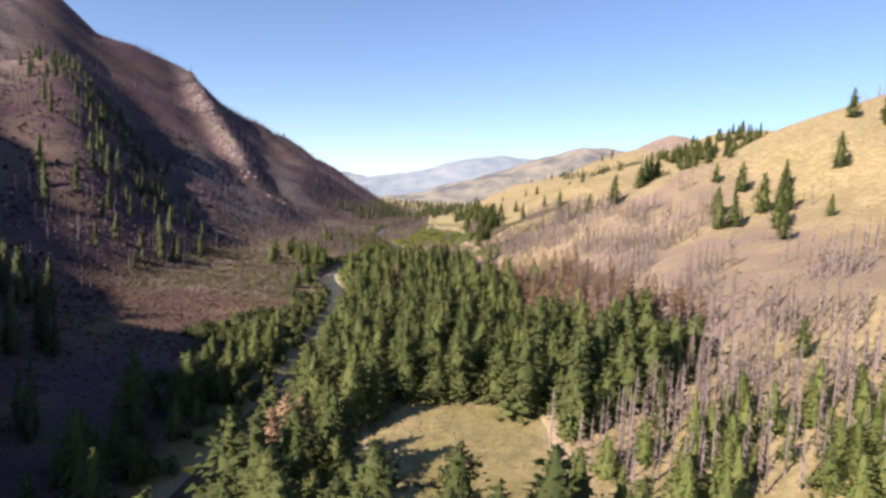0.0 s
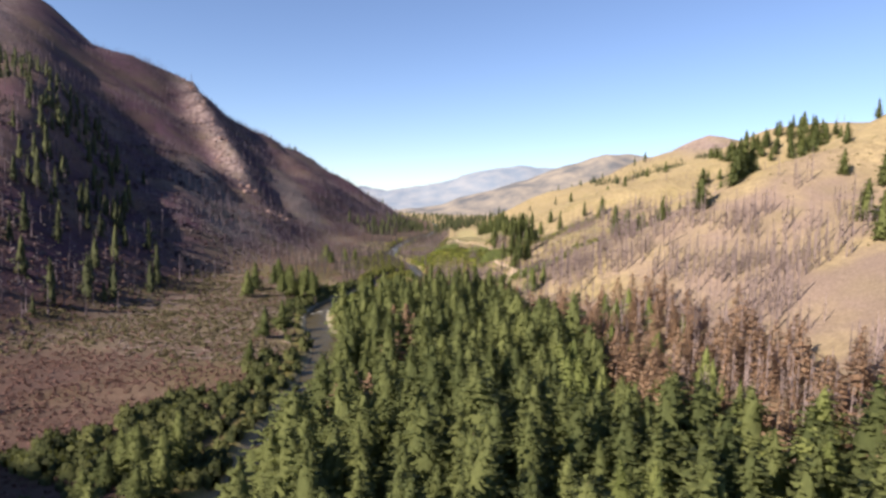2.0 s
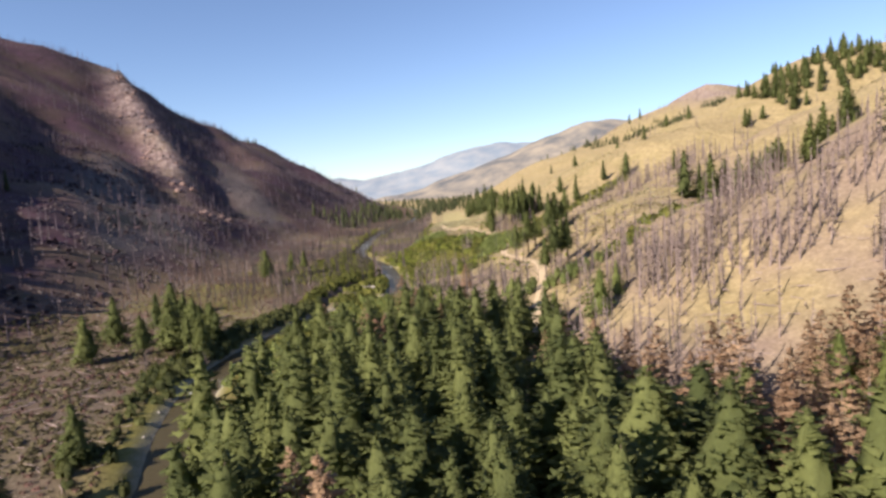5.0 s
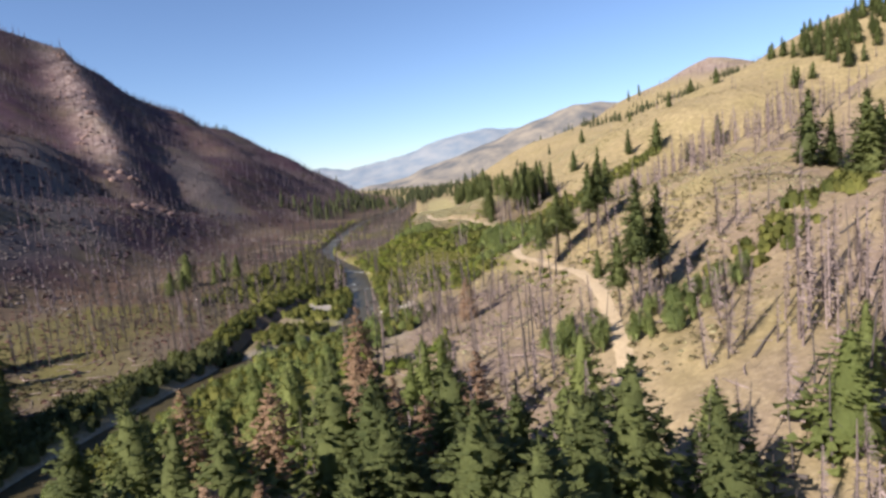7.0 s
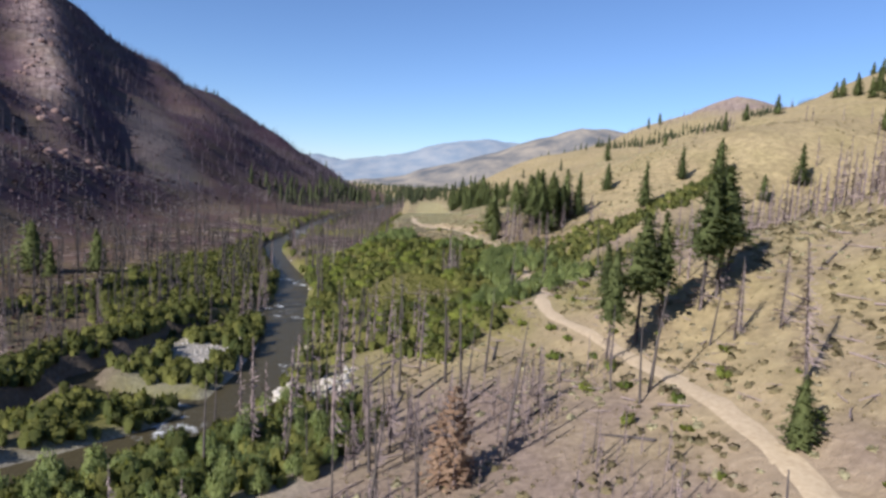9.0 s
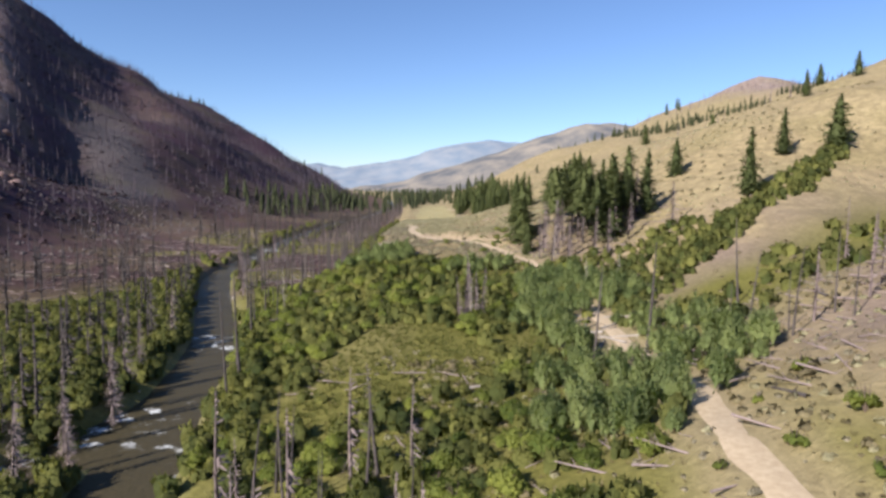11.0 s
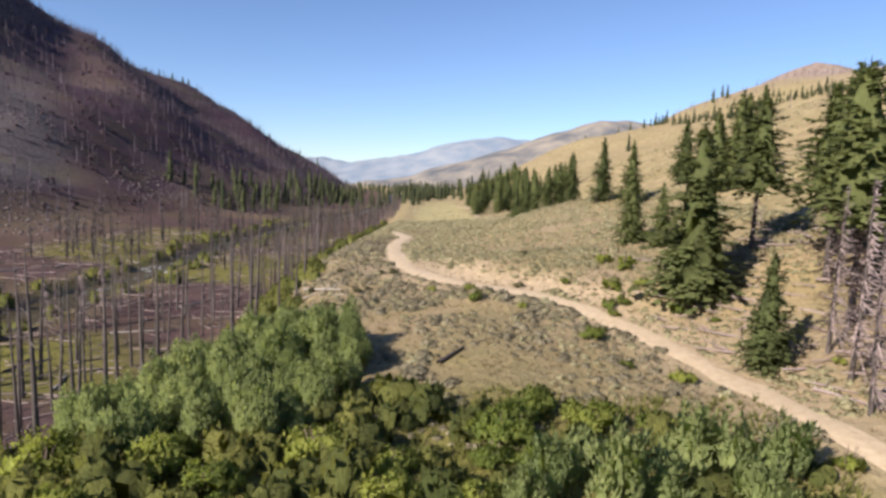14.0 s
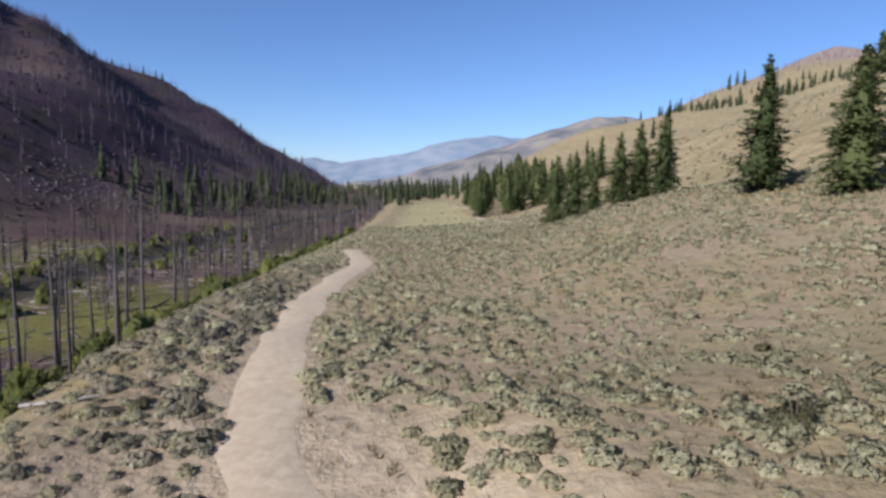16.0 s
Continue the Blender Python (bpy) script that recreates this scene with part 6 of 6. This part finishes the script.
def stem_between(x0, y0, x1, y1, r, lift=0.0):
    """A barkless stem that lies on the ground from one end to the other."""
    za, zb, zm = (float(height(x, y)[0]) for x, y in ((x0, y0), (x1, y1), ((x0 + x1) / 2, (y0 + y1) / 2)))
    up = max(0.0, zm - (za + zb) / 2) + r * 0.7 + lift
    ln = math.hypot(x1 - x0, y1 - y0)
    own = np.random.default_rng(int(ln * 1000))
    shape = [limb((0, 0, up), (x1 - x0, y1 - y0, zb - za + up), r, r * 0.55, 8, 0.06)]
    for u in own.uniform(0.2, 0.95, int(ln * 1.5)):
        side = own.uniform(-0.35, 0.35, 2)
        shape.append(limb(((x1 - x0) * u, (y1 - y0) * u, (zb - za) * u + up), ((x1 - x0) * u + side[0], (y1 - y0) * u + side[1], (zb - za) * u + up + 0.25), 0.02, 0.006, 3))
    me = set_mesh("fallen_log", *joined(shape))
    me.materials.append(GREY_WOOD)
    ob = tagged(new("fallen_log", me), "bleached fallen log lying across another on the sage bench", "log", "bleached logs")
    ob.matrix_basis = Matrix.Translation((x0, y0, za))


for row in ((-16.1, 504.8, -11.6, 499.5, 0.13, 0.1), (-15.5, 501.9, -12.3, 501.9, 0.085), (-14, 502.6, -11.9, 502.2, 0.04, 0.12), (-12.4, 499.6, -10.9, 498.8, 0.06), (-15.3, 514.8, -12.4, 514.3, 0.08), (-14.5, 504.2, -11.5, 501.3, 0.03, 0.05)):
    stem_between(*row)
DARK_LOGS = [log("charred fallen log on the dry ground", "charred logs", CHAR, k, ln) for k, ln in ((71, 6), (72, 4.5), (73, 8))]
PALE_LOGS = [log("bleached white fallen log without bark", "bleached logs", GREY_WOOD, k, ln) for k, ln in ((74, 5), (75, 7))]
lay([log("short charred log in the dry grass", "short charred logs", CHAR, 78, 3.0)], [(-1.9, 481.6, 58)], rng)
lay(PALE_LOGS, [(15.2, 433, 25), (17, 431, 70), (16, 428, 140), (14.6, 425, 35), (17.8, 424, 110), (15.5, 421, 80), (18, 436, 15), (20, 430, 40), (22, 433, 150), (18, 428, 20), (24, 426, 100), (19, 424, 170), (16, 421, 60), (4, 412, 15), (-46, 362, 30)], rng)
lay(DARK_LOGS, [(-12.5, 360, 40), (-8, 366, 70), (-5, 371, 20), (2, 352, 55), (6, 345, 50), (-2, 358, 60)], rng)
lay(DARK_LOGS, [(x, y, rng.uniform(0, 180)) for x, y in scatter(rng, 200, -15, 80, 250, 420, lambda x, y: off(x, y) & (x > river_x(y) + 8), 5.0)[:48]], rng)
lay(DARK_LOGS + PALE_LOGS, [(x, y, rng.uniform(0, 180)) for x, y in scatter(rng, 200, -95, -28, 470, 640, lambda x, y: (distance(x, y, RIVER, 30.0) > 5), 5.0)[:60]], rng)


def stone(rng, flat=0.6):
    bm = bmesh.new()
    bmesh.ops.create_icosphere(bm, subdivisions=1, radius=1.0)
    for v in bm.verts:
        v.co = v.co * rng.uniform(0.75, 1.15)
        v.co.z *= flat
    vs = np.array([v.co[:] for v in bm.verts])
    fs = np.array([[v.index for v in f.verts] for f in bm.faces])
    bm.free()
    return vs, fs


STONE, st, sb = material("pale river stone")
st.links.new(ramp(st, maths(st, "ADD", maths(st, "MULTIPLY", noise_of(st, 4.0, 5.0, 0.7, 0.25), 0.5), maths(st, "MULTIPLY", st.nodes.new("ShaderNodeNewGeometry").outputs["Random Per Island"], 0.5)), [(0.1, (0.24, 0.216, 0.192)), (0.9, (0.544, 0.512, 0.464))]), sb.inputs["Base Color"])
sb.inputs["Roughness"].default_value = 0.9
SCREE, ct, cb = material("grey scree stone")
ct.links.new(ramp(ct, ct.nodes.new("ShaderNodeNewGeometry").outputs["Random Per Island"], [(0.0, (0.07, 0.06, 0.06)), (0.8, (0.16, 0.135, 0.13)), (1.0, (0.22, 0.18, 0.17))]), cb.inputs["Base Color"])
cb.inputs["Roughness"].default_value = 0.95
stones = [stone(np.random.default_rng(k)) for k in (81, 82, 83, 84)]
BOULDERS = []
for v_, f_ in stones[:3]:
    me = set_mesh("boulder", v_, f_)
    me.materials.append(STONE)
    BOULDERS.append(tagged(new("boulder", me), "pale rounded boulder on the river bank", "boulder", "river boulders"))
plant(BOULDERS, scatter(rng, 500, -22, -8, 335, 372, lambda x, y: (x > river_x(y) + 3.5) & (x < river_x(y) + 12) & (grain(x, y, 5, 121) > -0.1), 0.9)[:70], rng, 0.25, 0.8, 8.0, 0.25)
plant(BOULDERS, scatter(rng, 400, -60, -15, 60, 560, lambda x, y: np.abs(distance(x, y, RIVER, 30.0) - 3.3) < 1.2, 1.5)[:60], rng, 0.2, 0.6, 8.0, 0.25)
gravel = scatter(rng, 1500, -42, -26, 360, 398, lambda x, y: (((x + 33) / 5) ** 2 + ((y - 378) / 11) ** 2 < 1), 0.4)
stuff("river_gravel", stones, at_ground(gravel, rng, 0.08, 0.3), STONE, "pale gravel and cobbles on the river bar", "gravel")
ROCK, kt, kb = material("reddish outcrop rock")
kt.links.new(ramp(kt, maths(kt, "ADD", maths(kt, "MULTIPLY", noise_of(kt, 0.8, 6.0, 0.7, 0.2), 0.6), maths(kt, "MULTIPLY", kt.nodes.new("ShaderNodeNewGeometry").outputs["Random Per Island"], 0.4)), [(0.1, (0.09, 0.056, 0.052)), (0.6, (0.21, 0.137, 0.122)), (1.0, (0.36, 0.275, 0.25))]), kb.inputs["Base Color"])
kb.inputs["Roughness"].default_value = 0.95
crags = scatter(rng, 5000, -520, -150, 380, 1050, lambda x, y: (np.abs(y + 1.46 * x - 338) < 22 + 12 * grain(x, y, 25, 141)) & (grain(x, y, 14, 142) > -0.1), 2.6)
stuff("rock_outcrops", stones, at_ground(crags, rng, 0.8, 3.4) * (1, 1, 1, 1, 1.3), ROCK, "reddish weathered rock outcrops on the mountain rib", "rocks")
talus = scatter(rng, 9000, -190, -88, 200, 760, lambda x, y: (x < along(y, LEFT_FOOT) + 18) & (grain(x, y, 22, 122) + 0.7 * np.exp(-((y + 1.46 * x - 240) / 55) ** 2) + 0.5 * np.exp(-((y + 1.46 * x - 440) / 45) ** 2) > 0.25), 0.0)
stuff("talus_blocks", stones, at_ground(talus, rng, 0.15, 0.75), SCREE, "grey talus blocks at the mountain foot", "rocks")

# ---- far ridges ----
def far_ridge(name, x0, x1, y0, depth, crest, colour, label):
    xs = np.linspace(x0, x1, 160)
    vs = np.linspace(0, 1, 24)
    gx_, gv = np.meshgrid(xs, vs)
    top = np.interp(gx_, [c[0] for c in crest], [c[1] for c in crest]) + 14 * grain(gx_, gv * 0, 160, 71) + 6 * grain(gx_, gv * 0, 50, 72)
    up = np.sin(gv * math.pi / 2)
    z = -20 + (top + 20) * up + (34 * grain(gx_ * 1.0, gv * 900, 170, 73)) * gv * (1 - gv) * 2
    y = y0 + depth * gv
    k = np.arange(z.size).reshape(z.shape)
    f = np.stack([k[:-1, :-1], k[:-1, 1:], k[1:, 1:], k[1:, :-1]], -1).reshape(-1, 4)
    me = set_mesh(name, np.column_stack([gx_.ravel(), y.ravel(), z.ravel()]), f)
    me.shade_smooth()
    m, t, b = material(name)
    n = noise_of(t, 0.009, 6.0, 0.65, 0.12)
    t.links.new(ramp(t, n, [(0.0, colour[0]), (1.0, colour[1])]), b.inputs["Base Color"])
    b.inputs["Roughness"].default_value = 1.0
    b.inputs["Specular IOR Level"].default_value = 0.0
    # A faint bluish glow stands in for haze between here and the ridge.
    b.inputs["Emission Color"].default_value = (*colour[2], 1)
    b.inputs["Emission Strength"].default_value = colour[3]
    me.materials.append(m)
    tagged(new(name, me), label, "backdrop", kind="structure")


# Both ridges carry their haze in pale, bluish colours and that glow.
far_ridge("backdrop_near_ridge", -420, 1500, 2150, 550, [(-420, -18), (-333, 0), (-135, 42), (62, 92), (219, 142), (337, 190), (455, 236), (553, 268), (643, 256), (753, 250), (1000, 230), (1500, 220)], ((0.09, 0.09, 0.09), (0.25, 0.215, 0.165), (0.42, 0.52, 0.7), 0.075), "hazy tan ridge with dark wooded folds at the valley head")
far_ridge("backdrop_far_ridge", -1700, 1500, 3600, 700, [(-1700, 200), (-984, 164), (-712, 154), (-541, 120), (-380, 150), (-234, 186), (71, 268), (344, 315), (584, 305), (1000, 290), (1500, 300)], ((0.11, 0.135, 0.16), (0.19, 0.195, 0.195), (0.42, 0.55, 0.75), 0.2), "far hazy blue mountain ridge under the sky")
